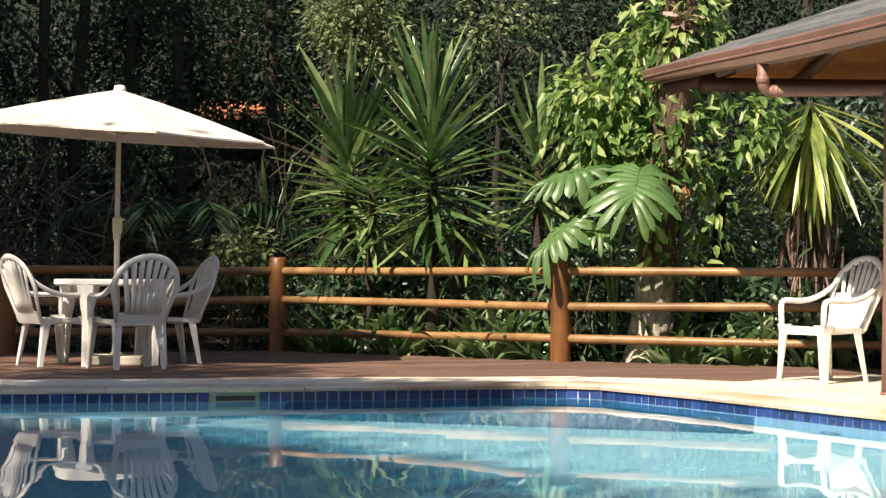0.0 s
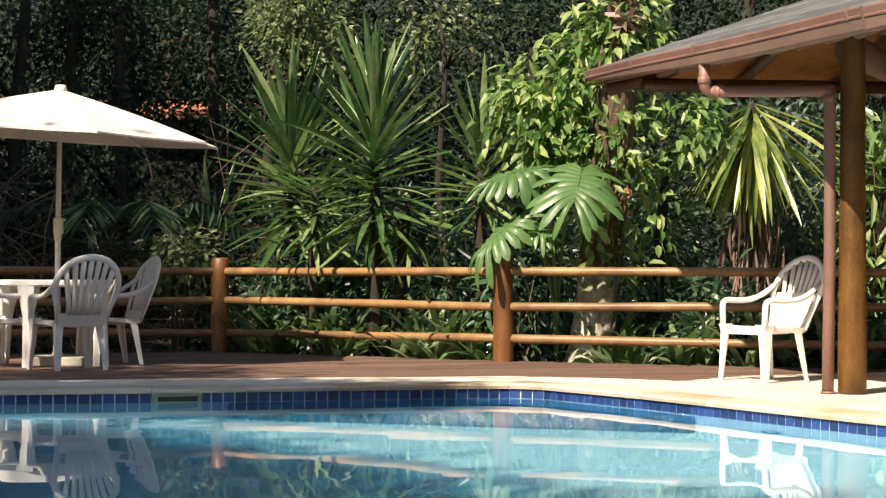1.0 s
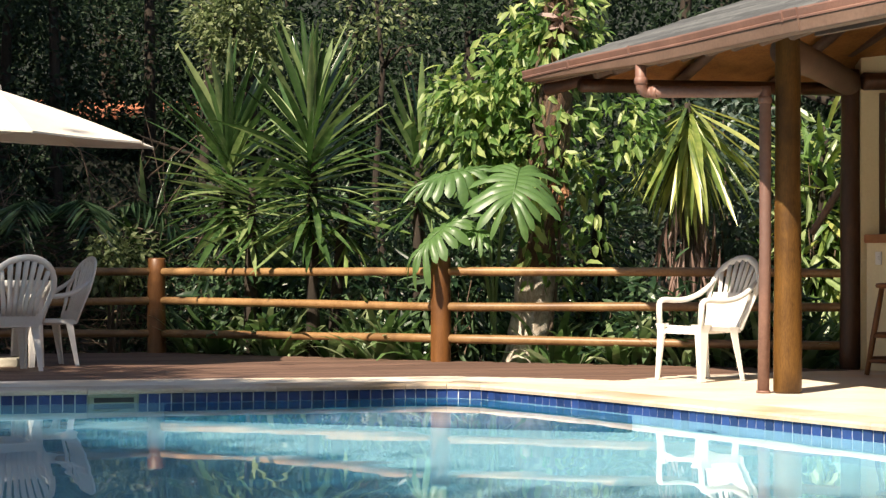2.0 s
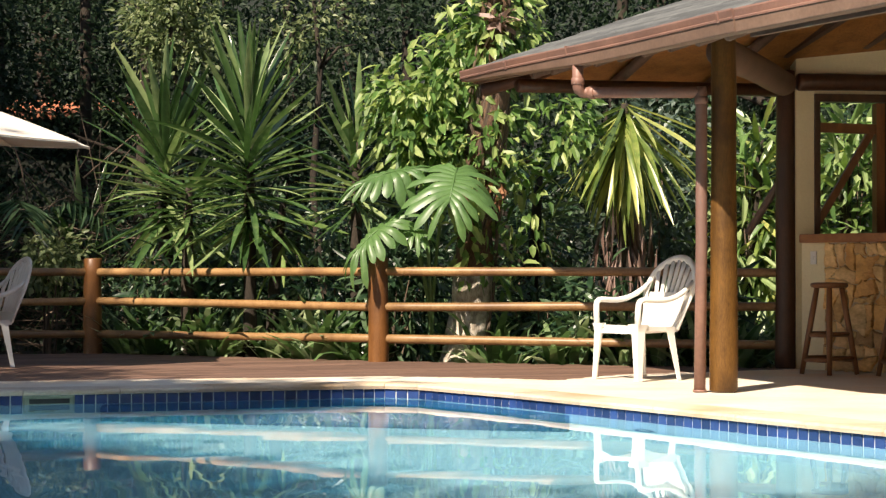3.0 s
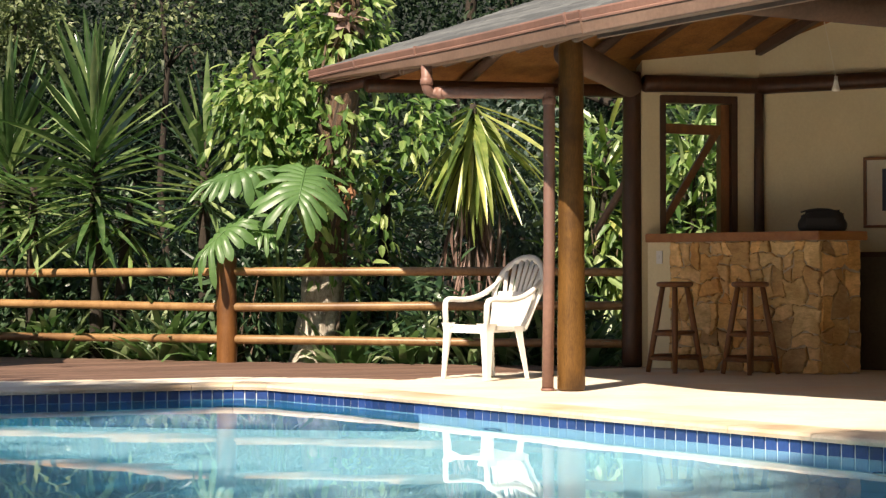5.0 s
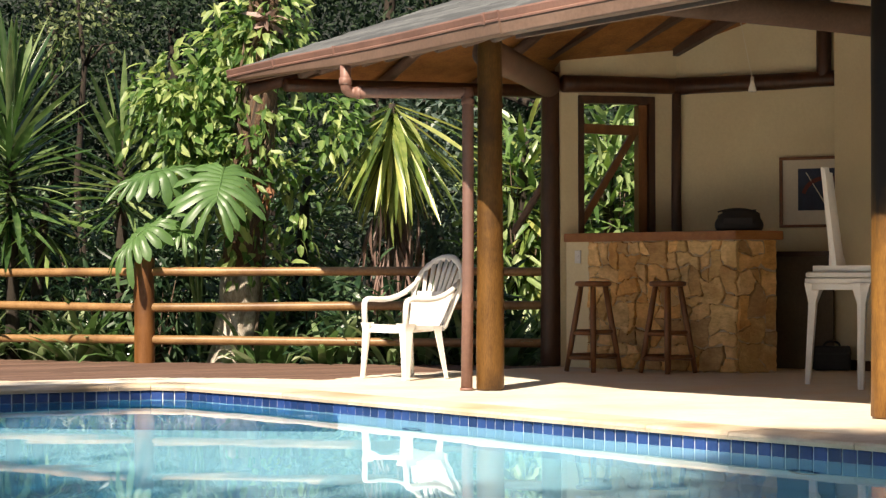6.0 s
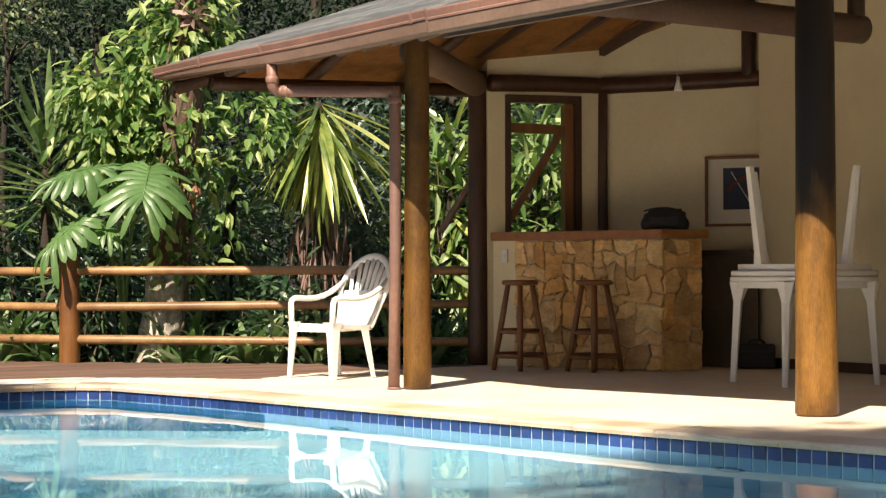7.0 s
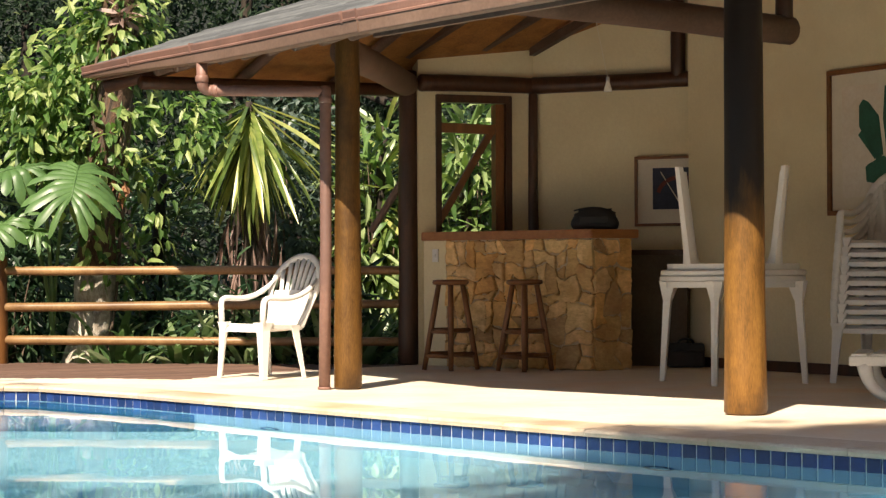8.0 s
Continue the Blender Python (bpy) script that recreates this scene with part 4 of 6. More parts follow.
lounger = thing("sun_lounger", pose(5.17, 9.80, 0, 0, 0, -32), "white plastic sun lounger with curved legs", "sun lounger")
for y in (0.0, 0.60):
    bm = bmesh.new()
    box(bm, (0.95, y, 0.225), (1.95, 0.045, 0.055), None, 0.012)
    part("rail", bm, M_PLASTIC, lounger)
    for x, sg in ((0.06, 1), (1.75, -1)):
        bm = bmesh.new()
        path = bezier((x, y, 0.21), (x + 0.01 * sg, y, 0.10), (x + 0.06 * sg, y, 0.03), (x + 0.17 * sg, y, 0.015), 8)
        tube(bm, path, [0.045, 0.042, 0.038, 0.034, 0.032, 0.030, 0.028, 0.026, 0.022], 8, 0.55, up=(0, 1, 0))
        part("leg", bm, M_PLASTIC, lounger, smooth=True)
for k in range(16):
    bm = bmesh.new()
    box(bm, (0.03 + 0.115 * k, 0.30, 0.258), (0.085, 0.62, 0.014), None, 0.004)
    part("slat", bm, M_PLASTIC, lounger)


def bag(name, m, w, d, h, label):
    b = thing(name, m, label, "bag")
    bm = bmesh.new()
    rings = []
    for t in np.linspace(0, 1, 9):
        z = h * t
        k = (0.86 + 0.14 * math.sin(math.pi * min(1, t * 1.4 + 0.1))) * (1 if t < 0.85 else 0.80)
        rings.append([Vector((math.copysign(abs(math.cos(a)) ** 0.5, math.cos(a)) * w / 2 * k, math.copysign(abs(math.sin(a)) ** 0.5, math.sin(a)) * d / 2 * k, z + (0.03 * h * math.sin(a * 3 + t) if t > 0.8 else 0))) for a in np.linspace(0, math.tau, 29)[:-1]])
    loft(bm, rings)
    part("body", bm, M_BLACK, b, smooth=True)
    bm = bmesh.new()
    tube(bm, bezier((-w * 0.42, -d * 0.3, h * 0.9), (-w * 0.1, -d * 0.35, h * 1.12), (w * 0.2, -d * 0.3, h * 1.10), (w * 0.42, 0, h * 0.80), 8), 0.012, 6, 0.5)
    part("strap", bm, M_BLACK, b)
    bm = bmesh.new()
    box(bm, (0.0, -d * 0.49, h * 0.45), (w * 0.6, 0.012, h * 0.35), None, 0.004)
    part("pocket", bm, M_BLACK, b)


bag("black_bag", pose(5.145, 13.755, 1.031, 0, 0, -25), 0.355, 0.22, 0.155, "soft black bag lying on the bar counter")
case = thing("black_case", pose(5.86, 13.74, 0, 0, 0, -20), "small black case with a carrying handle on the floor", "case")
bm = bmesh.new()
box(bm, (0, 0, 0.092), (0.27, 0.14, 0.18), None, 0.018)
part("body", bm, M_BLACK, case)
bm = bmesh.new()
box(bm, (0, -0.001, 0.128), (0.276, 0.146, 0.012), None, 0.003)
part("lid_rim", bm, M_DARKHOLE, case)
bm = bmesh.new()
tube(bm, bezier((-0.06, 0, 0.178), (-0.055, 0, 0.228), (0.055, 0, 0.228), (0.06, 0, 0.178), 8), 0.008, 6)
part("handle", bm, M_DARKHOLE, case, smooth=True)

# pendant lamp on its cord
lamp = thing("pendant_lamp", pose(4.815, 12.61, 1.945), "small white glass pendant lamp on a thin cord", "lamp")
bm = bmesh.new()
rings = [[(r * math.cos(a), r * math.sin(a), z) for a in np.linspace(0, math.tau, 17)[:-1]] for r, z in ((0.030, 0.0), (0.026, 0.02), (0.017, 0.05), (0.013, 0.065), (0.010, 0.08))]
loft(bm, rings)
part("shade", bm, M_GLASSWHITE, lamp, "small bell of white glass", True)
bm = bmesh.new()
tube(bm, [(0, 0, 0.075), (0, 0, 0.10)], 0.013, 10)
part("socket", bm, M_CHROME, lamp)
bm = bmesh.new()
tube(bm, bezier((0, 0, 0.09), (-0.02, 0.01, 0.2), (-0.06, 0.02, 0.4), (-0.13, 0.05, 0.80), 8), 0.0025, 5)
part("cord", bm, M_PAPER, lamp)


# pictures
def picture(name, origin, along, face, w, h, rim, mount, label):
    """A framed picture; origin is its lower corner, along runs along the wall, face away from it."""
    m = Matrix((along, Vector((0, 0, 1)), along.cross(Vector((0, 0, 1))))).transposed()
    if m.col[2].dot(face) < 0:
        m = Matrix((along, Vector((0, 0, 1)), face)).transposed()
    t = thing(name, Matrix.Translation(origin) @ m.to_4x4(), label, "picture")
    for nm, c, s in (("frame_bar", (w / 2, rim / 2, 0.016), (w, rim, 0.03)), ("frame_bar", (w / 2, h - rim / 2, 0.016), (w, rim, 0.03)),
                     ("frame_bar", (rim / 2, h / 2, 0.016), (rim, h - 2 * rim, 0.029)), ("frame_bar", (w - rim / 2, h / 2, 0.016), (rim, h - 2 * rim, 0.029))):
        bm = bmesh.new()
        box(bm, c, s, None, 0.004)
        part(nm, bm, M_FRAME, t)
    bm = bmesh.new()
    box(bm, (w / 2, h / 2, 0.006), (w - rim, h - rim, 0.008))
    part("mount", bm, M_PAPER, t, "cream paper mount")
    return t


dR = (WR1 - WR0).normalized()
nR = Vector((dR.y, -dR.x, 0))
nR = nR if nR.dot(WR0) < 0 else -nR
pic = picture("leaf_picture", WR0 + dR * 1.585 + nR * 0.002 + Vector((0, 0, 1.10)), dR, nR, 0.80, 1.0, 0.034, 0.1, "framed print of dark green leaves on the long wall")
bm = bmesh.new()
box(bm, (0.42, 0.50, 0.0115), (0.56, 0.76, 0.003))
part("paper", bm, M_STONE, pic, "pale sandy print paper")


def blade(bm, pts, z):
    bm.faces.new([bm.verts.new((x, y, z)) for x, y in pts])


for nm, pts in (("print_leaf", [(0.27, 0.66), (0.27, 0.80), (0.31, 0.84), (0.36, 0.82), (0.46, 0.72), (0.50, 0.46), (0.44, 0.42)]),
                ("print_leaf", [(0.52, 0.92), (0.60, 0.88), (0.66, 0.70), (0.62, 0.48), (0.54, 0.44), (0.50, 0.70)]),
                ("print_leaf", [(0.26, 0.60), (0.30, 0.64), (0.44, 0.48), (0.42, 0.43)]),
                ("print_leaf", [(0.33, 0.38), (0.36, 0.40), (0.50, 0.45), (0.62, 0.40), (0.60, 0.33), (0.47, 0.26), (0.34, 0.28)])):
    bm = bmesh.new()
    blade(bm, [(x + 0.04, y - 0.06) for x, y in pts], 0.0165)
    r = bmesh.ops.extrude_face_region(bm, geom=bm.faces[:])
    bmesh.ops.translate(bm, vec=(0, 0, -0.003), verts=[g for g in r["geom"] if isinstance(g, bmesh.types.BMVert)])
    part(nm, bm, M_GREENINK, pic, "dark green printed leaf shape")
pic = picture("dark_picture", WAC + dB * 0.86 + nB * 0.004 + Vector((0, 0, 1.07)), dB, nB, 0.58, 0.54, 0.022, 0.1, "framed dark blue print behind the bar")
bm = bmesh.new()
box(bm, (0.345, 0.29, 0.0115), (0.40, 0.32, 0.003))
part("print", bm, M_NAVY, pic, "navy blue print")
bm = bmesh.new()
tube(bm, bezier((0.19, 0.26, 0.013), (0.22, 0.36, 0.013), (0.34, 0.40, 0.013), (0.47, 0.36, 0.013), 10), 0.018, 6, 0.12, up=(0, 0, 1))
part("red_arc", bm, M_RED, pic, "faded red printed arc")
bm = bmesh.new()
tube(bm, [(0.21, 0.42, 0.0135), (0.36, 0.18, 0.0135)], 0.004, 6, 0.3, up=(0, 0, 1))
part("pale_stroke", bm, M_PAPER, pic)

# low shelf unit against the back wall, beside the counter
shelf = thing("back_shelf", pose(0, 0, 0), "dark wooden shelf board along the back wall", "shelf")
bm = bmesh.new()
wall_piece(bm, WAC + dB * 0.55 + nB * 0.30, WB1 + nB * 0.30, 0.845, 0.885, 0.29)
part("board", bm, M_DARKLOG, shelf)
# dark sheet below the shelf: the shade there put into its colour
bm = bmesh.new()
wall_piece(bm, WAC + dB * 0.57 + nB * 0.24, WB1 + nB * 0.24, 0.0, 0.845, 0.03)
part("panel", bm, M_SHELFSHADE, shelf)
switch = thing("light_switch", Matrix.Translation(CL.lerp(CK, 0.075) + Vector((-0.004, -0.005, 0.80))) @ pose(0, 0, 0, 0, 0, -53), "cream plastic switch plate on the counter end", "switch")
bm = bmesh.new()
box(bm, (0, 0, 0.05), (0.055, 0.012, 0.10), None, 0.003)
part("plate", bm, M_PLASTIC, switch)
bm = bmesh.new()
box(bm, (0, -0.007, 0.05), (0.018, 0.008, 0.03), None, 0.002)
part("rocker", bm, M_PLASTIC, switch)
shutter = thing("open_shutter", pose(0, 0, 0), "brown timber brace outside the bar wall", "timber brace")
bm = bmesh.new()
log(bm, (4.10, 15.25, 1.50), (3.86, 15.45, 1.05), 0.035, 0.03, 8, 4, 0.03, seed=2)
part("brace", bm, M_FASCIA, shutter)

# skimmer and inlets in the pool wall
M_SKIM = surface("algae_stained_plastic", (0.16, 0.19, 0.13), (0.30, 0.33, 0.24), 0.5, 8.0)
sk_a, sk_b = Vector((-1.47, 12.49, 0)), Vector((-0.30, 12.80, 0))
sk_d = (sk_b - sk_a).normalized()
sk_n = Vector((sk_d.y, -sk_d.x, 0))
sk_m = Matrix((sk_d, -sk_n, Vector((0, 0, 1)))).transposed().to_4x4()
skimmer = thing("pool_skimmer", Matrix.Translation(sk_a + sk_d * 0.0 + sk_n * 0.008 + Vector((0, 0, -0.036))) @ sk_m, "grey-green plastic skimmer mouth in the pool wall", "skimmer")
# a flat dark plate stands in for the unlit opening of the mouth
for nm, c, s, m in (("frame_bar", (0.16, 0, -0.006), (0.32, 0.012, 0.012), M_SKIM), ("frame_bar", (0.006, 0, -0.05), (0.012, 0.0118, 0.078), M_SKIM),
                    ("frame_bar", (0.314, 0, -0.05), (0.012, 0.0118, 0.078), M_SKIM), ("mouth", (0.165, 0.003, -0.045), (0.308, 0.004, 0.066), M_SKIM), ("flap", (0.165, -0.001, -0.036), (0.25, 0.006, 0.030), M_DARKHOLE)):
    bm = bmesh.new()
    box(bm, c, s)
    part(nm, bm, m, skimmer)


def wall_inlet(a, b, f, z):
    a, b = Vector((*a, 0)), Vector((*b, 0))
    d = (b - a).normalized()
    n = Vector((d.y, -d.x, 0))
    m = Matrix((d, Vector((0, 0, 1)), n)).transposed().to_4x4()
    t = thing("pool_inlet", Matrix.Translation(a.lerp(b, f) + n * 0.004 + Vector((0, 0, z))) @ m, "round dark pool fitting below the waterline", "pool fitting", "pool wall fittings")
    bm = bmesh.new()
    loft(bm, [[(r * math.cos(q), r * math.sin(q), w) for q in np.linspace(0, math.tau, 25)[:-1]] for r, w in ((0.085, 0.0), (0.085, 0.012), (0.070, 0.016), (0.060, 0.012), (0.055, 0.002))], caps=False)
    part("ring", bm, M_DARKHOLE, t)
    bm = bmesh.new()
    loft(bm, [[(r * math.cos(q), r * math.sin(q), w) for q in np.linspace(0, math.tau, 25)[:-1]] for r, w in ((0.056, 0.001), (0.054, 0.005), (0.02, 0.007))])
    part("lens", bm, M_POOL, t)


wall_inlet(POOL[2], POOL[3], 0.10, -0.62)
wall_inlet(POOL[7], POOL[8], 0.62, -0.62)
wall_inlet(POOL[9], POOL[10], 0.30, -0.62)
# ---------- plants ----------
def unit(v):
    return v / np.maximum(1e-9, np.linalg.norm(v, axis=1, keepdims=True))


def leaf_cloud(name, pos, dirs, length, width, mat, seed, curl=0.12, rich=False):
    """Many small folded leaves in one mesh: a base, two edges, a tip; rich ones have a midrib and a rounder blade."""
    rng = np.random.default_rng(seed)
    n = len(pos)
    d = unit(dirs)
    side = unit(np.cross(d, rng.normal(size=(n, 3)) * 0.55 + np.array([0.0, -0.25, 1.0])))
    nrm = np.cross(side, d)
    ln = (length * rng.uniform(0.6, 1.3, n))[:, None]
    wd = (width * rng.uniform(0.7, 1.25, n))[:, None] / 2
    mid = pos + d * ln * 0.42
    tip = pos + d * ln - nrm * ln * curl
    if rich:
        far = pos + d * ln * 0.72 - nrm * ln * curl * 0.45
        near = pos + d * ln * 0.30
        v = np.stack([pos, near + side * wd + nrm * wd * 0.4, near, near - side * wd + nrm * wd * 0.4, far + side * wd * 0.72 + nrm * wd * 0.25, far, far - side * wd * 0.72 + nrm * wd * 0.25, tip], axis=1).reshape(-1, 3)
        k = np.arange(n)[:, None] * 8
        q = np.concatenate([k + [1, 2, 5, 4], k + [2, 3, 6, 5]], axis=1).reshape(-1, 4)
        f = np.concatenate([k + [0, 2, 1], k + [0, 3, 2], k + [4, 5, 7], k + [5, 6, 7]], axis=1).reshape(-1, 3)
        return mesh_from(name, v.tolist(), q.tolist() + f.tolist(), mat)
    v = np.stack([pos, mid + side * wd + nrm * wd * 0.35, tip, mid - side * wd + nrm * wd * 0.35], axis=1).reshape(-1, 3)
    k = np.arange(n)[:, None] * 4
    f = np.concatenate([k + [0, 1, 2], k + [0, 2, 3]], axis=1).reshape(-1, 3)
    return mesh_from(name, v.tolist(), f.tolist(), mat)


def clumps(seed, centre, radii, count, per, spread, fill=0.45):
    """Leaf bases and directions in clumps through a lumpy ellipsoid, thicker to its outside."""
    rng = np.random.default_rng(seed)
    u = unit(rng.normal(size=(count, 3)))
    lump = 1 + 0.22 * np.sin(u[:, :1] * 5 + seed) * np.cos(u[:, 1:2] * 4 - seed)
    r = rng.uniform(fill, 1.0, (count, 1)) ** 0.6
    cen = np.array(centre) + u * r * lump * np.array(radii)
    pos = np.repeat(cen, per, axis=0) + rng.normal(size=(count * per, 3)) * spread
    out = unit(pos - np.repeat(cen, per, axis=0))
    dirs = out + rng.normal(size=pos.shape) * 0.5 + np.array([0, 0, -0.25]) + np.repeat(u, per, axis=0) * 0.4
    return pos, dirs


def tree(name, x, y, height, radius, crown_z, crown_r, count, per, leaf, mat, label, category="tree", seed=0, bark=None, group="", spread=0.22, limbs=6, lobes=()):
    t = thing(name, pose(x, y, -0.16), label, category, group)
    rng = random.Random(seed)
    bm = bmesh.new()
    lean = Vector((rng.uniform(-0.06, 0.06), rng.uniform(-0.05, 0.05), 1)) * height
    pts = [lean * k / 7 + Vector((noise.noise((seed, k * 0.5, 0)), noise.noise((seed, k * 0.5, 9)), 0)) * 0.18 * min(1, k / 2) for k in range(8)]
    tube(bm, pts, [radius * (1.35 if k == 0 else 1.08 - 0.11 * k) for k in range(8)], 10)
    for _ in range(limbs):
        k = rng.randint(2, 6)
        a = rng.uniform(0, math.tau)
        ln = crown_r[0] * rng.uniform(0.5, 0.95)
        o = Vector((math.cos(a), math.sin(a), rng.uniform(0.2, 0.8)))
        tube(bm, [pts[k], pts[k] + o * ln * 0.5 + Vector((0, 0, 0.1)), pts[k] + o * ln], [radius * 0.42, radius * 0.27, radius * 0.1], 7)
    for o, r, cnt in lobes:
        e = Vector((o[0], o[1], crown_z + o[2]))
        tube(bm, [pts[4], pts[4].lerp(e, 0.5) + Vector((0, 0, 0.5)), e], [radius * 0.45, radius * 0.3, radius * 0.12], 7)
    part("trunk", bm, bark or M_BARK, t, smooth=True)
    p, d = clumps(seed, (lean.x * 0.8, lean.y * 0.8, crown_z), crown_r, count, per, spread)
    for q, (o, r, cnt) in enumerate(lobes):
        p2, d2 = clumps(seed + 900 + q, (o[0], o[1], crown_z + o[2]), r, cnt, per, spread)
        p, d = np.concatenate([p, p2]), np.concatenate([d, d2])
    p[:, 2] = np.maximum(p[:, 2], 0.05)
    crown = new("crown", leaf_cloud("crown", p, d, leaf, leaf * 0.6, mat, seed + 1))
    crown.parent = t
    return t


# sword-shaped leaves: a few bends, shared by all plants of the kind
def sword(name, length, width, droop, mat, seg=7, fold=0.35, twist=0.0):
    verts, faces = [], []
    x = z = 0.0
    for i in range(seg + 1):
        t = i / seg
        ang = -droop * t * t
        if i:
            x += math.cos(ang) * length / seg
            z += math.sin(ang) * length / seg
        w = width / 2 * (0.50 + t if t < 0.5 else 1.0) * (1 - max(0, t - 0.5) / 0.5) ** 0.65
        w = max(w, 0.0015)
        c, s = math.cos(twist * t), math.sin(twist * t)
        verts += [(x, w * c, z + w * fold + w * s), (x, 0, z), (x, -w * c, z + w * fold - w * s)]
        if i:
            a, b = (i - 1) * 3, i * 3
            faces += [(a, a + 1, b + 1, b), (a + 1, a + 2, b + 2, b + 1)]
    return mesh_from(name, verts, faces, mat, True)


SWORDS = {}


def sword_plant(name, x, y, z, stem, leaves, length, width, mat, label, seed, tilt=(0.0, 0.0), top=86, bottom=-45, run=0.7, bark=None, part_name="leaf", droops=(0.05, 0.15, 0.3, 0.6), bias=0.66, category="yucca", group=""):
    """A stemmed plant with a head of sword leaves, upright in the middle and hanging below."""
    t = thing(name, pose(x, y, z), label, category, group)
    rng = random.Random(seed)
    bm = bmesh.new()
    head = Vector((tilt[0], tilt[1], stem))
    pts = [Vector((head.x * f * f, head.y * f * f, head.z * f)) for f in (0, 0.25, 0.5, 0.75, 1)]
    tube(bm, pts, [0.075, 0.06, 0.055, 0.05, 0.03], 9)
    part("trunk", bm, bark or M_BARK, t, smooth=True)
    for i in range(leaves):
        f = (i / leaves) ** bias
        el = top + (bottom - top) * f + rng.uniform(-13, 13)
        az = i * 137.5 + rng.uniform(-16, 16)
        ln = length * (0.80 + 0.25 * math.sin(math.pi * min(1, f * 1.3 + 0.25))) * rng.uniform(0.82, 1.12)
        dr = rng.choice(droops) * (0.5 if f < 0.3 else 1.0)
        key = (mat.name, round(dr, 2), round(width, 3), rng.randint(0, 1))
        if key not in SWORDS:
            SWORDS[key] = sword("leaf", 1.0, width, key[1], mat, twist=0.35 * key[3])
        at = head + Vector((0, 0, -run * f)) + Vector((rng.uniform(-1, 1), rng.uniform(-1, 1), 0)) * 0.02
        piece(part_name, SWORDS[key], t, Matrix.Translation(at) @ pose(0, 0, 0, rng.uniform(-30, 30), -el, az) @ Matrix.Diagonal((ln, ln, ln, 1)))
    return t


G_SOIL = -0.16
STIFF = (0.03, 0.08, 0.16, 0.3)
sword_plant("yucca", -0.09, 17.75, G_SOIL, 2.28, 126, 0.95, 0.086, L_YUCCA, "tall dark green yucca with long sword leaves behind the fence", 1, (-0.02, -0.1), 80, -42, 1.0, droops=STIFF, bias=0.85)
sword_plant("yucca", -0.85, 18.55, G_SOIL, 2.18, 106, 0.90, 0.088, L_YUCCA, "green yucca with stiff sword leaves beside the tall one", 2, (-0.03, -0.15), 78, -38, 0.85, droops=STIFF, bias=0.85)
sword_plant("yucca", 0.84, 17.45, G_SOIL, 2.04, 70, 0.80, 0.082, L_YUCCA, "smaller yucca with upright sword leaves", 3, (0, -0.1), 88, -25, 0.6, droops=STIFF, bias=0.60)
sword_plant("yucca", -1.75, 19.95, G_SOIL, 1.15, 44, 0.95, 0.07, L_YUCCA, "shaded yucca beside the brushwood", 4, (0, 0), 80, -35, 0.4)
sword_plant("yucca", -0.66, 17.95, G_SOIL, 1.66, 46, 0.74, 0.078, L_YUCCA, "lower yucca head with spreading leaves above the fence", 5, (0.02, -0.1), 30, -38, 0.5, droops=STIFF, bias=1.0)
sword_plant("yucca", 0.10, 17.80, G_SOIL, 1.52, 18, 0.62, 0.105, L_STRIPE, "low yucca head with broad drooping light-green leaves", 15, (0.10, -0.25), 5, -62, 0.5, droops=STIFF, bias=1.0)
sword_plant("dracaena", 3.15, 16.95, G_SOIL, 2.36, 104, 1.04, 0.068, L_YELLOW, "dracaena with a skirt of hanging yellow-green striped leaves", 6, (-0.02, -0.10), -24, -80, 0.36, droops=(0.12, 0.22, 0.34), bias=0.8, category="dracaena")
sword_plant("dracaena", 4.35, 17.3, G_SOIL, 2.2, 80, 0.85, 0.085, L_YELLOW, "yellow-green dracaena outside the bar window", 7, (0.1, 0), 60, -70, 1.4, droops=(0.1, 0.3, 0.6), category="dracaena")
sword_plant("yucca", 5.25, 17.4, G_SOIL, 2.1, 85, 0.75, 0.09, L_STRIPE, "green yucca outside the bar window", 8, (0.0, 0), 70, -55, 1.3)
sword_plant("yucca", 2.45, 17.9, G_SOIL, 1.9, 60, 0.75, 0.085, L_YUCCA, "dark yucca between trunk and dracaena", 9, (0.1, 0), 50, -40, 1.0)

# dead leaves that hang round the dracaena's stem
rng = np.random.default_rng(11)
p = np.stack([rng.normal(3.18, 0.10, 260), rng.normal(17.02, 0.08, 260), rng.uniform(0.15, 1.5, 260)], axis=1)
dd = np.stack([rng.normal(0, 0.12, 260), rng.normal(0, 0.12, 260), -np.ones(260)], axis=1)
tagged(new("dead_leaves", leaf_cloud("dead_leaves", p, dd, 0.42, 0.035, L_DRY, 12)), "dry brown leaves hanging round a plant stem", "dead leaves", kind="stuff")

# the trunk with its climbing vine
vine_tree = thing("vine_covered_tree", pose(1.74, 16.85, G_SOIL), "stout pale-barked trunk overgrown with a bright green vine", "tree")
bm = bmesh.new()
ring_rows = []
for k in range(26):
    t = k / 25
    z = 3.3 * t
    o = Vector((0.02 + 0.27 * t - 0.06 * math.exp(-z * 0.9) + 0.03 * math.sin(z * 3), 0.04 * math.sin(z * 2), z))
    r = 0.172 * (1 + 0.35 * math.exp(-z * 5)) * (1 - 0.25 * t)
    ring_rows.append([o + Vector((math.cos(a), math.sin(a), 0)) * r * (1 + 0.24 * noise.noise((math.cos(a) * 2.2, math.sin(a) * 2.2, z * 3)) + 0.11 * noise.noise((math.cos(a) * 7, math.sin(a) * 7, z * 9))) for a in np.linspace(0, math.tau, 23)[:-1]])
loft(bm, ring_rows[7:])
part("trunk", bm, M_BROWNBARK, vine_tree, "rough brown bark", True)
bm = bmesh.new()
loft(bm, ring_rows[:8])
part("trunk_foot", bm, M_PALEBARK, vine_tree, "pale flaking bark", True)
ps, ds = [], []
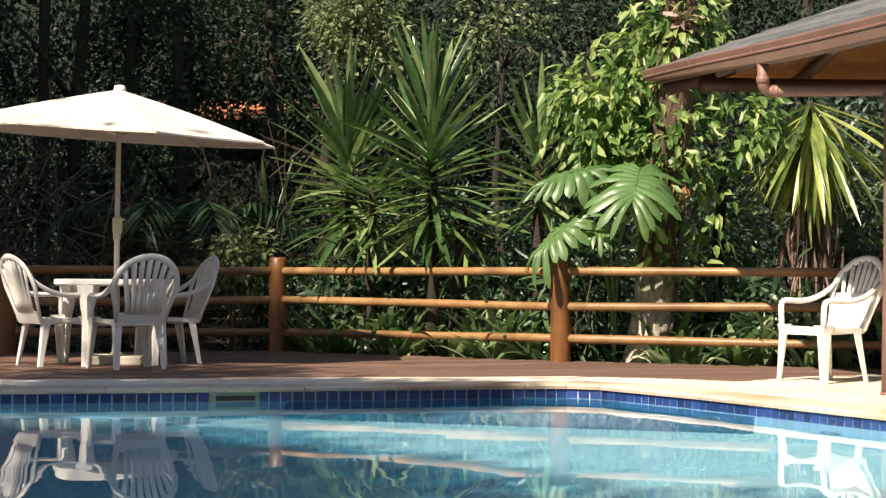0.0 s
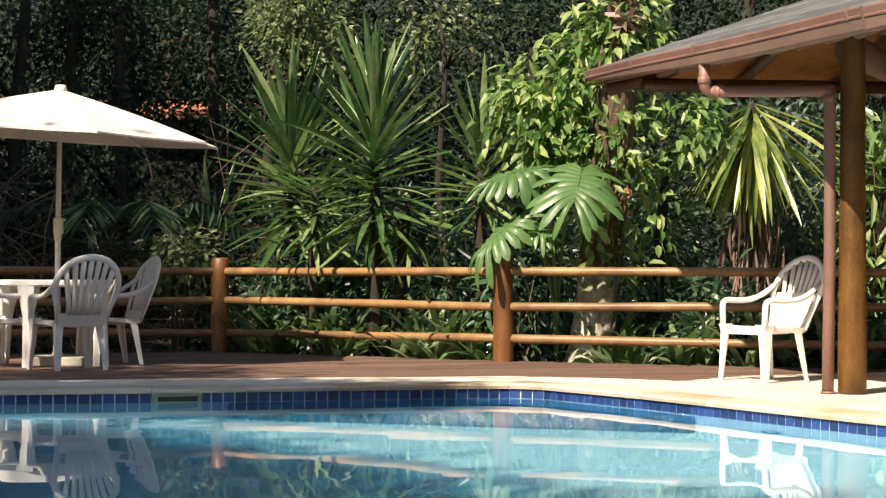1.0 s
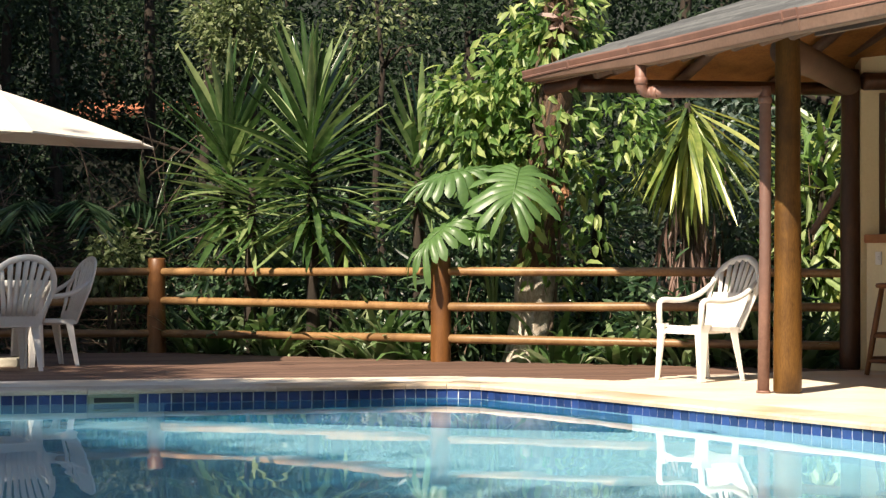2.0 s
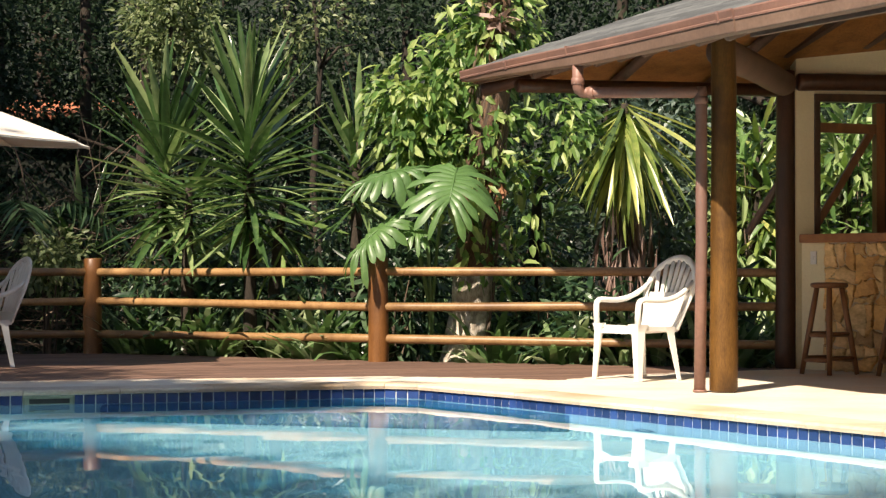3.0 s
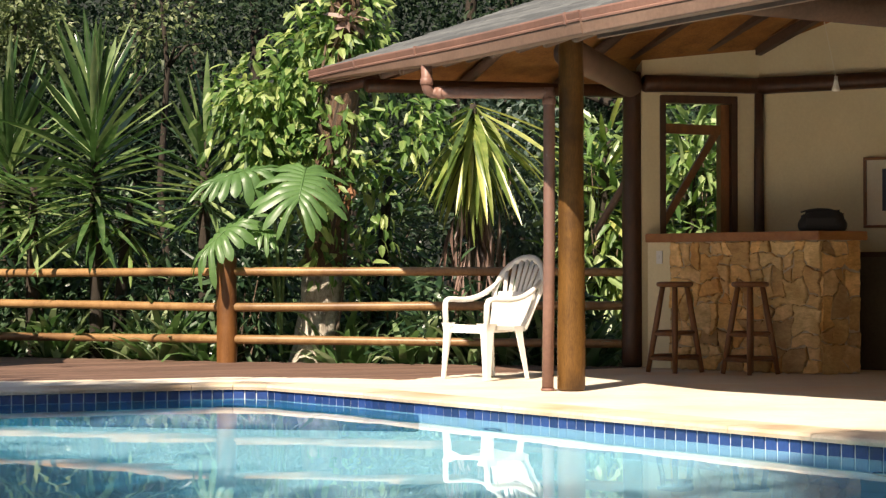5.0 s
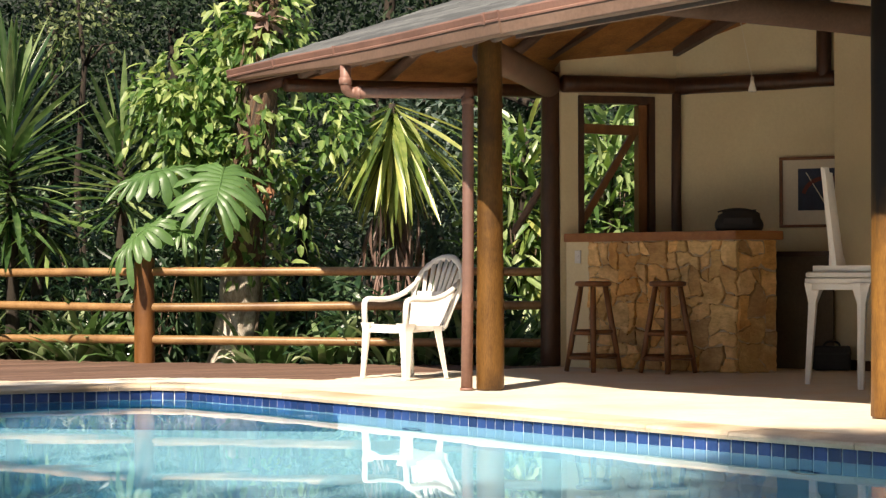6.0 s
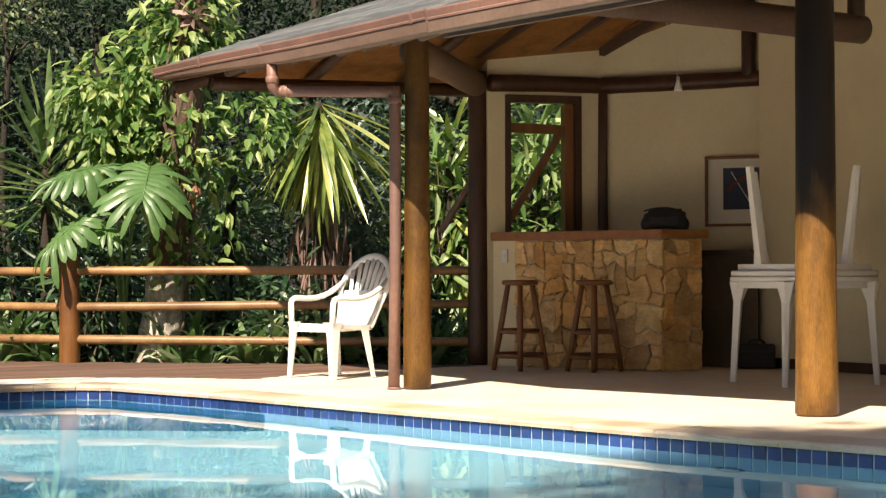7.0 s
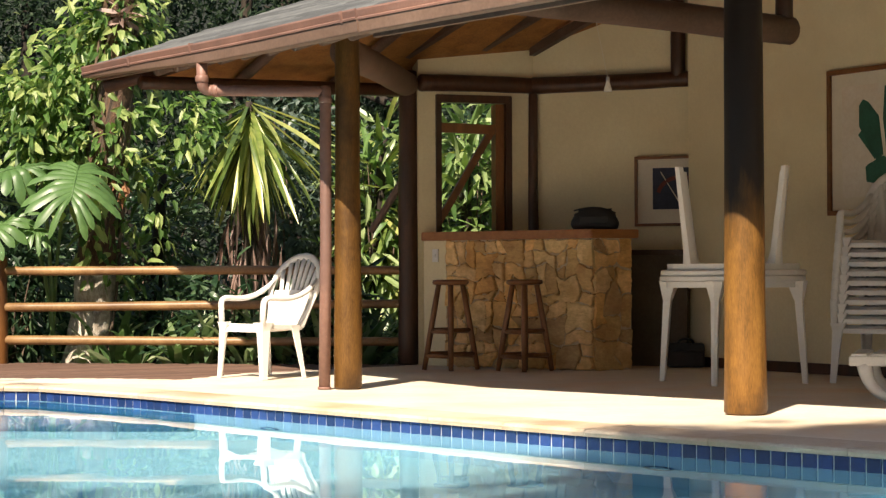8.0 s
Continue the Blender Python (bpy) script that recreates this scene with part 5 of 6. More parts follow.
for k, (c, r, cnt) in enumerate((((0.02, 0.14, 2.55), (0.60, 0.35, 0.52), 78), ((-0.34, 0.05, 2.20), (0.44, 0.30, 0.50), 70), ((0.28, 0, 3.0), (0.35, 0.3, 0.38), 44),
                                 ((0.75, 0.0, 2.15), (0.42, 0.3, 0.36), 13), ((-0.16, -0.05, 1.75), (0.36, 0.24, 0.40), 14), ((0.50, 0.0, 1.55), (0.26, 0.2, 0.45), 14), ((0.25, -0.1, 1.15), (0.26, 0.2, 0.4), 9),
                                 ((-0.10, -0.16, 1.52), (0.26, 0.12, 0.34), 7), ((0.20, -0.20, 2.05), (0.24, 0.10, 0.45), 8))):
    a, b = clumps(30 + k, c, r, cnt, 10, 0.085, 0.3)
    ps.append(a)
    ds.append(b + np.array([0, -0.35, -0.55]))
vine = new("vine", leaf_cloud("vine", np.concatenate(ps), np.concatenate(ds), 0.150, 0.058, L_VINE, 31, 0.25, True))
vine.parent = vine_tree
tagged(vine, "bright green pointed vine leaves")
bm = bmesh.new()
for k in range(30):
    rr = random.Random(k)
    a = rr.uniform(0, math.tau)
    z0, z1 = rr.uniform(0.9, 1.6) if k > 3 else 0.0, rr.uniform(1.8, 3.1)
    tube(bm, [Vector((0.02 + 0.27 * z / 3.3 + 0.17 * math.cos(a + z), 0.17 * math.sin(a + z), z)) for z in np.linspace(z0, z1, 9)], rr.uniform(0.009, 0.020), 6)
part("vine_stem", bm, M_TWIG, vine_tree, "thin brown climbing stems")


rng = np.random.default_rng(14)
p = np.array([2.02, 16.55, 1.44]) + rng.normal(size=(9, 3)) * 0.035
tagged(new("dead_leaves", leaf_cloud("dead_leaves", p, rng.normal(size=(9, 3)) * 0.5 + [0, 0, -1], 0.13, 0.07, L_RUST, 15, 0.3, True)), "few rust-orange dry leaves caught on the vine", "dead leaves", kind="stuff")
p = np.array([2.02, 16.62, 2.86]) + rng.normal(size=(26, 3)) * 0.03
tagged(new("dead_leaves", leaf_cloud("dead_leaves", p, rng.normal(size=(26, 3)) + [0, 0, 0.4], 0.19, 0.05, L_DRY, 16, 0.2, True)), "tuft of pale dry leaves at the top of the vine", "dead leaves", kind="stuff")


# monstera: leaves slit between the veins
def monstera_leaf(name, mat, seed):
    """A heart-shaped blade one metre long: fingers joined along the midrib, parted by slits towards a blunt, uneven edge."""
    bm = bmesh.new()
    n = 10
    wob = random.Random(seed)
    for s in (-1, 1):
        for i in range(n):
            grow, skew = wob.uniform(0.80, 1.12), wob.uniform(-0.06, 0.06)
            slit, gap, sag = wob.uniform(0.30, 0.58), wob.uniform(0.08, 0.24), wob.uniform(0.02, 0.34)
            rows = []
            for q, keep in ((0.0, 1.0), (slit * 0.6, 1.0), (slit, 1.0), (slit + 0.08, 1 - gap), (0.82, 1 - 1.3 * gap), (0.93, 0.50), (1.0, 0.10)):
                row = []
                for v in (-0.5, -0.25, 0.0, 0.25, 0.5):
                    t = (i + 0.5 + v * keep) / n
                    a = math.radians(152 - 132 * t) + skew * q
                    reach = q * grow * (0.40 + 0.20 * math.sin(math.pi * min(1, 0.12 + 0.85 * t)))
                    x, y = 0.80 * t ** 1.1 + math.cos(a) * reach, s * math.sin(a) * reach
                    z = -0.42 * y * y - 0.24 * max(0, x) ** 2 - sag * q ** 3 + 0.035 * math.sin(math.pi * q) * (1 - 2 * abs(v))
                    row.append(bm.verts.new((x, y, z)))
                rows.append(row)
            for a, b in zip(rows, rows[1:]):
                for k in range(4):
                    bm.faces.new((a[k], a[k + 1], b[k + 1], b[k]) if s > 0 else (b[k], b[k + 1], a[k + 1], a[k]))
    tube(bm, [(-0.02, 0, 0.0), (0.4, 0, -0.03), (0.82, 0, -0.15)], [0.015, 0.011, 0.005], 6)
    me = bpy.data.meshes.new(name)
    bm.to_mesh(me)
    bm.free()
    me.materials.append(mat)
    me.shade_smooth()
    return me


MONSTERA = [monstera_leaf("leaf", L_MONSTERA, k) for k in (3, 8, 12, 5)]
monstera = thing("monstera", pose(1.45, 16.75, G_SOIL), "monstera with large slit leaves hanging over the fence", "monstera")
for k, (place, tip, face, size, wide) in enumerate((((1.62, 16.30, 1.60), (-0.20, -0.86, -0.46), (0.05, -0.46, 0.86), 0.58, 1.22), ((1.27, 16.35, 1.60), (-1.0, -0.25, -0.10), (-0.15, -0.40, 0.9), 0.56, 0.66),
                                                    ((1.10, 16.28, 1.18), (-0.84, -0.22, -0.50), (-0.48, -0.42, 0.76), 0.54, 0.72),
                                                    ((1.16, 16.42, 1.14), (0.55, -0.6, -0.15), (0.1, -0.4, 0.9), 0.34, 0.8))):
    o = Vector(place) - Vector((1.45, 16.75, G_SOIL))
    ax = Vector(tip).normalized()
    ay = Vector(face).cross(ax).normalized()
    turn = Matrix((ax, ay, ax.cross(ay))).transposed().to_4x4()
    piece("leaf", MONSTERA[k % 4], monstera, Matrix.Translation(o) @ turn @ Matrix.Diagonal((size, size * wide, size, 1)))
    bm = bmesh.new()
    tube(bm, bezier((0, 0, 0.2), (0, 0, o.z * 0.6), (o.x * 0.6, o.y * 0.6, o.z + 0.1), o, 8), [0.016] * 5 + [0.012] * 4, 7)
    part("stalk", bm, L_MONSTERA, monstera)


def shrub(name, x, y, z, radii, count, per, leaf, mat, label, seed, wide=0.45, spread=0.11, down=-0.2, category="shrub"):
    p, d = clumps(seed, (0, 0, z), radii, count, per, spread, 0.2)
    keep = p[:, 2] > 0
    t = thing(name, pose(x, y, G_SOIL), label, category)
    bm = bmesh.new()
    rr = random.Random(seed)
    for _ in range(7):
        e = Vector((rr.uniform(-1, 1) * radii[0] * 0.7, rr.uniform(-1, 1) * radii[1] * 0.7, z + radii[2] * rr.uniform(0, 0.7)))
        tube(bm, [(rr.uniform(-0.08, 0.08), rr.uniform(-0.08, 0.08), 0), e * 0.5 + Vector((0, 0, 0.06)), e], [0.014, 0.01, 0.004], 5)
    part("stem", bm, M_TWIG, t)
    c = new("foliage", leaf_cloud("foliage", p[keep], d[keep] + np.array([0, 0, down]), leaf, leaf * wide, mat, seed, 0.2, True))
    c.parent = t
    return t


def strap_bed(name, a, b, count, length, width, mat, label, seed, depth=0.35):
    """Tufts of arching strap leaves along a line, in one mesh."""
    rng = np.random.default_rng(seed)
    verts, faces = [], []
    for _ in range(count):
        f = rng.uniform()
        o = np.array([a[0] + (b[0] - a[0]) * f, a[1] + (b[1] - a[1]) * f, 0.0]) + np.array([rng.normal() * 0.1, abs(rng.normal()) * depth, 0])
        for _ in range(rng.integers(9, 16)):
            az, el = rng.uniform(0, math.tau), rng.uniform(0.6, 1.45)
            ln, wd = length * rng.uniform(0.6, 1.15), width * rng.uniform(0.7, 1.2) / 2
            bend = rng.uniform(0.6, 1.9)
            p, base = o.copy(), len(verts)
            sd = np.array([-math.sin(az), math.cos(az), 0])
            for k in range(6):
                t = k / 5
                w = wd * (1 - t ** 3) * (0.6 + 0.8 * min(1, t * 3)) / 1.4 + 0.001
                verts += [tuple(p + sd * w + [0, 0, w * 0.4]), tuple(p - sd * w + [0, 0, w * 0.4])]
                e = el - bend * t * t
                p = p + np.array([math.cos(az) * math.cos(e), math.sin(az) * math.cos(e), math.sin(e)]) * ln / 5
                if k:
                    i = base + 2 * k
                    faces.append((i - 2, i - 1, i + 1, i))
    ob = new(name, mesh_from(name, verts, faces, mat))
    ob.location = (0, 0, G_SOIL)
    return tagged(ob, label, "strap-leaved plants", kind="stuff")


strap_bed("strap_leaf_bed", (-1.2, 18.3), (0.9, 16.75), 34, 0.74, 0.098, L_STRAP, "tufts of glossy green strap leaves behind the fence", 50)
strap_bed("strap_leaf_bed", (2.05, 16.3), (3.9, 15.4), 36, 0.72, 0.095, L_STRAP, "tufts of green strap leaves below the rails", 51)
strap_bed("strap_leaf_bed", (-0.2, 18.6), (3.4, 17.4), 60, 0.85, 0.045, L_STRAP, "taller strap-leaved plants at the back of the bed", 52)
strap_bed("strap_leaf_bed", (3.9, 16.1), (5.8, 16.2), 22, 0.8, 0.045, L_STRAP, "strap leaves outside the bar", 53)

UNDER_NEAR = ((-0.45, 18.2, 0.55, (0.6, 0.3, 0.6), 0.10, L_UNDER), (-1.15, 18.85, 0.45, (0.6, 0.4, 0.55), 0.075, L_UNDER), (-0.3, 18.6, 0.5, (0.8, 0.4, 0.6), 0.07, L_UNDER), (0.7, 17.7, 0.5, (0.7, 0.4, 0.6), 0.085, L_UNDER),
         (1.15, 17.3, 0.6, (0.5, 0.35, 0.7), 0.10, L_UNDER), (2.45, 17.1, 0.35, (0.50, 0.4, 0.45), 0.09, L_UNDER), (2.9, 16.35, 0.35, (0.5, 0.35, 0.5), 0.11, L_UNDER))
UNDER_FAR = ((3.70, 17.7, 1.5, (0.75, 0.5, 1.3), 0.10, L_PALE), (4.6, 18.3, 1.2, (1.0, 0.5, 1.3), 0.10, L_UNDER), (5.9, 18.0, 1.2, (0.9, 0.5, 1.4), 0.09, L_UNDER),
         (2.3, 18.8, 1.0, (1.0, 0.5, 1.1), 0.085, L_UNDER), (0.6, 19.3, 0.9, (1.3, 0.5, 1.0), 0.075, L_UNDER), (-0.9, 20.0, 0.9, (1.3, 0.5, 1.0), 0.07, L_UNDER),
         (-1.95, 18.6, 0.98, (0.26, 0.22, 0.20), 0.085, L_OLIVE), (7.2, 17.6, 1.2, (1.0, 0.5, 1.4), 0.09, L_UNDER), (3.55, 15.9, 0.3, (0.45, 0.3, 0.45), 0.12, L_UNDER))
for k, (x, y, z, r, leaf, m) in enumerate(UNDER_NEAR + UNDER_FAR):
    near = m is L_UNDER and y < 18.3 and x < 3.6                 # long-leaved plants close behind the rails
    shrub("shrub", x, y, z, r, int((34 if near else 70) + (45 if near else 90) * r[0] * r[2]), 11, leaf * 2.1 if near else leaf, m, "dense leafy green shrub behind the fence" if m is L_UNDER else "pale grey-green leafy shrub beside the pool house" if m is L_PALE else "low yellow-green shrub by the fence post", 60 + k, 0.24 if near else 0.45)

for x, y, z, r, k in ((4.42, 17.35, 1.30, (0.50, 0.30, 1.10), 90), (5.32, 17.45, 1.50, (0.65, 0.30, 1.0), 91)):
    shrub("shrub", x, y, z, r, 44, 9, 0.36, L_LANCE, "tall shrub with long light-green lance leaves outside the bar", k, 0.17, 0.13, -0.25)

# palm frond in the shade of the left side, and a tangle of dead brushwood
palm = thing("fan_palm", pose(-2.65, 19.9, G_SOIL), "small shaded palm with arching feathered fronds", "palm")
for k, (az, ln) in enumerate(((200, 1.3), (330, 1.4), (260, 1.2), (20, 1.2), (160, 1.1), (290, 1.5))):
    stem = bezier((0, 0, 0.2), (0.3 * math.cos(radians(az)), 0.3 * math.sin(radians(az)), 1.5), (ln * 0.6 * math.cos(radians(az)), ln * 0.6 * math.sin(radians(az)), 1.9), (ln * math.cos(radians(az)), ln * math.sin(radians(az)), 1.35), 24)
    pos = np.array([stem[i] for i in range(6, 25) for _ in range(4)])
    tang = np.array([stem[min(i + 1, 24)] - stem[i - 1] for i in range(6, 25) for _ in range(4)])
    sd = np.cross(unit(tang), np.array([0, 0, 1.0])) * np.tile([1, -1, 1, -1], 19)[:, None]
    fr = new("frond", leaf_cloud("frond", pos, sd + unit(tang) * 0.7 + np.array([0, 0, -0.45]), 0.40, 0.035, L_UNDER, 80 + k))
    fr.parent = palm
rng = random.Random(5)
bm = bmesh.new()
for k in range(620):
    x = rng.uniform(-5.4, -1.5)
    o = Vector((x, 19.6 + rng.uniform(-0.6, 0.9) + 0.12 * (x + 3), rng.uniform(-0.1, 1.9) * rng.uniform(0.4, 1)))
    d = Vector((rng.gauss(0, 1), rng.gauss(0, 0.4), rng.gauss(0.1, 0.6))).normalized()
    ln = rng.uniform(0.4, 1.5)
    q = o + d * ln
    q.z = max(-0.1, q.z)
    mid = o.lerp(q, 0.5) + Vector((rng.gauss(0, 0.07), rng.gauss(0, 0.05), rng.gauss(0.02, 0.07)))
    r = rng.choice((0.004, 0.005, 0.007, 0.010))
    tube(bm, [o, mid, q], [r, r * 0.8, r * 0.4], 4)
tagged(obj("brushwood", bm, M_TWIG), "tangle of dry brown branches and vines in shade", "brushwood", kind="stuff")
rng = np.random.default_rng(6)
p = np.stack([rng.uniform(-5.4, -1.6, 2600), rng.uniform(19.2, 20.8, 2600), rng.uniform(-0.1, 2.1, 2600) * rng.uniform(0.3, 1, 2600)], axis=1)
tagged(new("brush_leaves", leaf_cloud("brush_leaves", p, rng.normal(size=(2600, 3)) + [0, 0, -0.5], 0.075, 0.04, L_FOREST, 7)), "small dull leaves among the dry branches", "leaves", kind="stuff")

# ---------- woods behind ----------
rng = random.Random(77)
for k in range(19):
    ang = radians(-19 + 52 * k / 18 + rng.uniform(-0.8, 0.8))
    dist = 22.0 + 1.6 * (k % 3) + rng.uniform(-0.4, 0.4)
    x, y = dist * math.sin(ang), dist * math.cos(ang)
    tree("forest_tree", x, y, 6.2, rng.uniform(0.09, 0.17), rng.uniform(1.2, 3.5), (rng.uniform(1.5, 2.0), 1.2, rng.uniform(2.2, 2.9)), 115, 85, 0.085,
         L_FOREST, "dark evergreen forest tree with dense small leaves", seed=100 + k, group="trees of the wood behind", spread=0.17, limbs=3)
for k in range(15):
    ang = radians(-22 + 58 * k / 14 + rng.uniform(-1, 1))
    dist = 29.0 + 2.2 * (k % 2)
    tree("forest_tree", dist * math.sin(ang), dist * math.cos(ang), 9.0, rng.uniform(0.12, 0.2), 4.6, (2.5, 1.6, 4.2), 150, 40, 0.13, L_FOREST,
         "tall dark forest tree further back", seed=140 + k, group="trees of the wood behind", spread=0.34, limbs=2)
tree("olive_tree", -1.02, 20.2, 3.9, 0.05, 3.35, (0.46, 0.40, 0.50), 34, 60, 0.080, L_OLIVE, "sunlit olive-green tree top behind the yuccas", seed=171, spread=0.11, limbs=4)
tree("olive_tree", 0.62, 20.6, 4.2, 0.05, 3.45, (0.50, 0.3, 0.30), 9, 46, 0.078, L_OLIVE, "thin olive-green tree top in the wood", seed=172, spread=0.16, limbs=4)
for k, (x, y) in enumerate(((-4.3, 21.2), (-3.55, 21.6), (-2.75, 21.0), (-1.9, 22.0), (-1.35, 21.4), (-5.2, 21.8))):
    t = thing("bare_trunk", pose(x, y, G_SOIL), "slender grey forest trunk in shade", "tree trunk", "bare trunks in the wood")
    bm = bmesh.new()
    log(bm, (0, 0, 0), (0.2 * math.sin(k * 2), 0.1, 5.5), 0.075 - 0.008 * (k % 3), 0.05, 10, 12, 0.1, seed=k + 300)
    part("bole", bm, M_BARK, t, smooth=True)

# the slope that closes the view behind the wood
bm = bmesh.new()
rows = []
for j in range(10):
    r = 34 + j * 4
    rows.append([bm.verts.new((r * math.sin(a), r * math.cos(a), -0.2 + 1.6 * j + 0.5 * noise.noise((a * 6, j * 0.7, 0)))) for a in np.linspace(-0.75, 1.0, 30)])
for a, b in zip(rows, rows[1:]):
    for i in range(29):
        bm.faces.new((a[i], a[i + 1], b[i + 1], b[i]))
tagged(obj("backdrop", bm, M_WOODGAPS), "slope behind the trees, dark as the shade between them", "hillside", kind="structure")

# a neighbour's house, mostly hidden
cottage = thing("neighbour_house", pose(-2.75, 26.6, G_SOIL + 0.08, 0, 0, 4), "terracotta-roofed house glimpsed between the trees", "house")
bm = bmesh.new()
box(bm, (0, 1.6, 1.36), (2.0, 3.0, 2.96))
# wall coloured as dark as the shaded gaps round it
part("wall", bm, M_WOODGAPS, cottage)
bm = bmesh.new()
loft(bm, [[(-1.2, -0.3, 2.92), (-1.2, 1.6, 3.25), (-1.2, 3.5, 2.92), (-1.2, 3.5, 2.84), (-1.2, 1.6, 3.16), (-1.2, -0.3, 2.84)], [(1.2, -0.3, 2.92), (1.2, 1.6, 3.25), (1.2, 3.5, 2.92), (1.2, 3.5, 2.84), (1.2, 1.6, 3.16), (1.2, -0.3, 2.84)]])
part("roof", bm, M_TERRA, cottage, "terracotta tile roof")

# tall unseen trees added on the pool's camera side: they shade water and table
POOL_SHADE = (-10.5, 3.47, 10.0, (0.9, 0.9, 0.5), 50, (((-1.6, 0, 0), (2.8, 3.8, 0.4), 340), ((-0.2, -3.7, 0), (3.0, 3.3, 0.35), 350), ((2.75, -3.75, 0), (1.25, 1.30, 0.3), 110), ((1.7, -2.1, 0), (1.2, 1.35, 0.3), 104), ((4.0, -5.7, 0), (3.4, 1.6, 0.35), 150), ((3.2, 1.2, 0), (1.7, 0.35, 0.3), 120), ((2.4, 3.1, 0), (0.9, 0.45, 0.25), 26)))
TABLE_SHADE = ((-12.7, 13.0, 12.0, (4.6, 5.8, 1.6), 520, (((2.9, 0.2, 0), (2.0, 2.4, 0.7), 260), ((3.35, -4.18, 0), (0.62, 0.30, 0.2), 58), ((2.3, -4.5, 0), (0.9, 0.28, 0.2), 44), ((3.0, -7.3, 0), (0.9, 0.50, 0.2), 4))),
                                              (-7.8, -6.07, 14.0, (0.9, 0.7, 0.5), 40, (((3.25, 2.5, 0), (1.55, 0.55, 0.3), 115),)))
for k, (x, y, z, r, cnt, lobes) in enumerate((POOL_SHADE,) + TABLE_SHADE):
    tree("shade_tree", x, y, z, 0.22, z, r, cnt, 34, 0.20, L_UNDER, "tall unseen tree with a spreading crown, added to shade the pool", seed=180 + k, group="shade trees round the pool", spread=0.20 if k == 2 else 0.32, lobes=lobes)

# more trees added round the garden, beside and behind the camera, to block skylight
rng = random.Random(31)
for k, (x, y) in enumerate(((-7.6, 18.5), (-8.8, 15.5), (-9.6, 11.5), (-10.5, 7.0), (-10.8, 2.0), (-9.0, -5.5), (-3.5, -10.5), (3.0, -11.5), (9.5, -11.0), (-7.0, 21.5))):
    tree("garden_tree", x, y, 6.5, 0.16, 3.8, (2.0, 1.9, 2.9), 120, 30, 0.17, L_FOREST, "dense dark green tree added at the garden's edge to block skylight", seed=210 + k, group="trees round the garden", spread=0.3, limbs=3)
for k, (x, y) in enumerate(((-7.5, -7.5), (-2.6, -8.5), (2.6, -8.6), (7.4, -7.8), (11.5, -4.5), (-11.5, -2.0))):
    tree("garden_tree", x, y, 8.0, 0.2, 4.4, (3.1, 2.5, 4.1), 190, 30, 0.26, L_FOREST, "broad dark green tree added on the near side to block skylight", seed=230 + k, group="trees round the garden", spread=0.4, limbs=4)
# ---------- pieces ----------
def cut_box(name, s, mat, bev=0.004):
    bm = bmesh.new()
    box(bm, (0, 0, 0), s, None, 0)
    if bev:
        bmesh.ops.bevel(bm, geom=[e for e in bm.edges if all(v.co.z > 0 for v in e.verts)], offset=bev, segments=1, affect="EDGES")
    me = bpy.data.meshes.new(name)
    bm.to_mesh(me)
    bm.free()
    me.materials.append(mat)
    return me


# pool tiles: one row over the water
PITCH_T = 0.0775
tile_me = cut_box("tile", (PITCH_T - 0.0080, 0.076, 0.008), M_TILE, 0.0025)
bm = bmesh.new()
for i in range(0, 11):
    a, b = Vector((*POOL[i], 0)), Vector((*POOL[i + 1], 0))
    d = (b - a).normalized()
    n = Vector((d.y, -d.x, 0))
    o = n * 0.0015
    vs = [bm.verts.new(p) for p in (a + o + Vector((0, 0, -0.125)), b + o + Vector((0, 0, -0.125)), b + o + Vector((0, 0, -0.034)), a + o + Vector((0, 0, -0.034)))]
    bm.faces.new(vs)
    base = Matrix((d, Vector((0, 0, 1)), n)).transposed().to_4x4()
    count = max(1, round((b - a).length / PITCH_T))
    step = (b - a).length / count
    for q in range(count):
        p = a + d * step * (q + 0.5)
        if p.y < 5.6 or p.x < -3.4 or (i == 2 and (p - a).length < 0.335):
            continue
        piece("tile", tile_me, pool, Matrix.Translation(p + n * 0.004 + Vector((0, 0, -0.074))) @ base @ pose(0, 0, 0, 0, 0, random.uniform(-0.6, 0.6)) @ Matrix.Diagonal((step / PITCH_T, 1, 1, 1)))
part("grout", bm, M_TILEGROUT, pool, "pale tile grout")

step_tile = cut_box("tile", (0.127, 0.132, 0.008), M_STEPTILE, 0.0025)
step_dir = (STEP1 - STEP0).normalized()
step_out = Vector((step_dir.y, -step_dir.x, 0))
step_len = (STEP1 - STEP0).length
for row in range(7):
    for k in range(int(step_len / 0.135)):
        o = STEP0 + step_dir * (0.07 + 0.135 * k) + step_out * 0.003 + Vector((0, 0, -0.29 - 0.136 * row))
        piece("tile", step_tile, pool, Matrix.Translation(o) @ Matrix((step_dir, Vector((0, 0, 1)), step_out)).transposed().to_4x4())

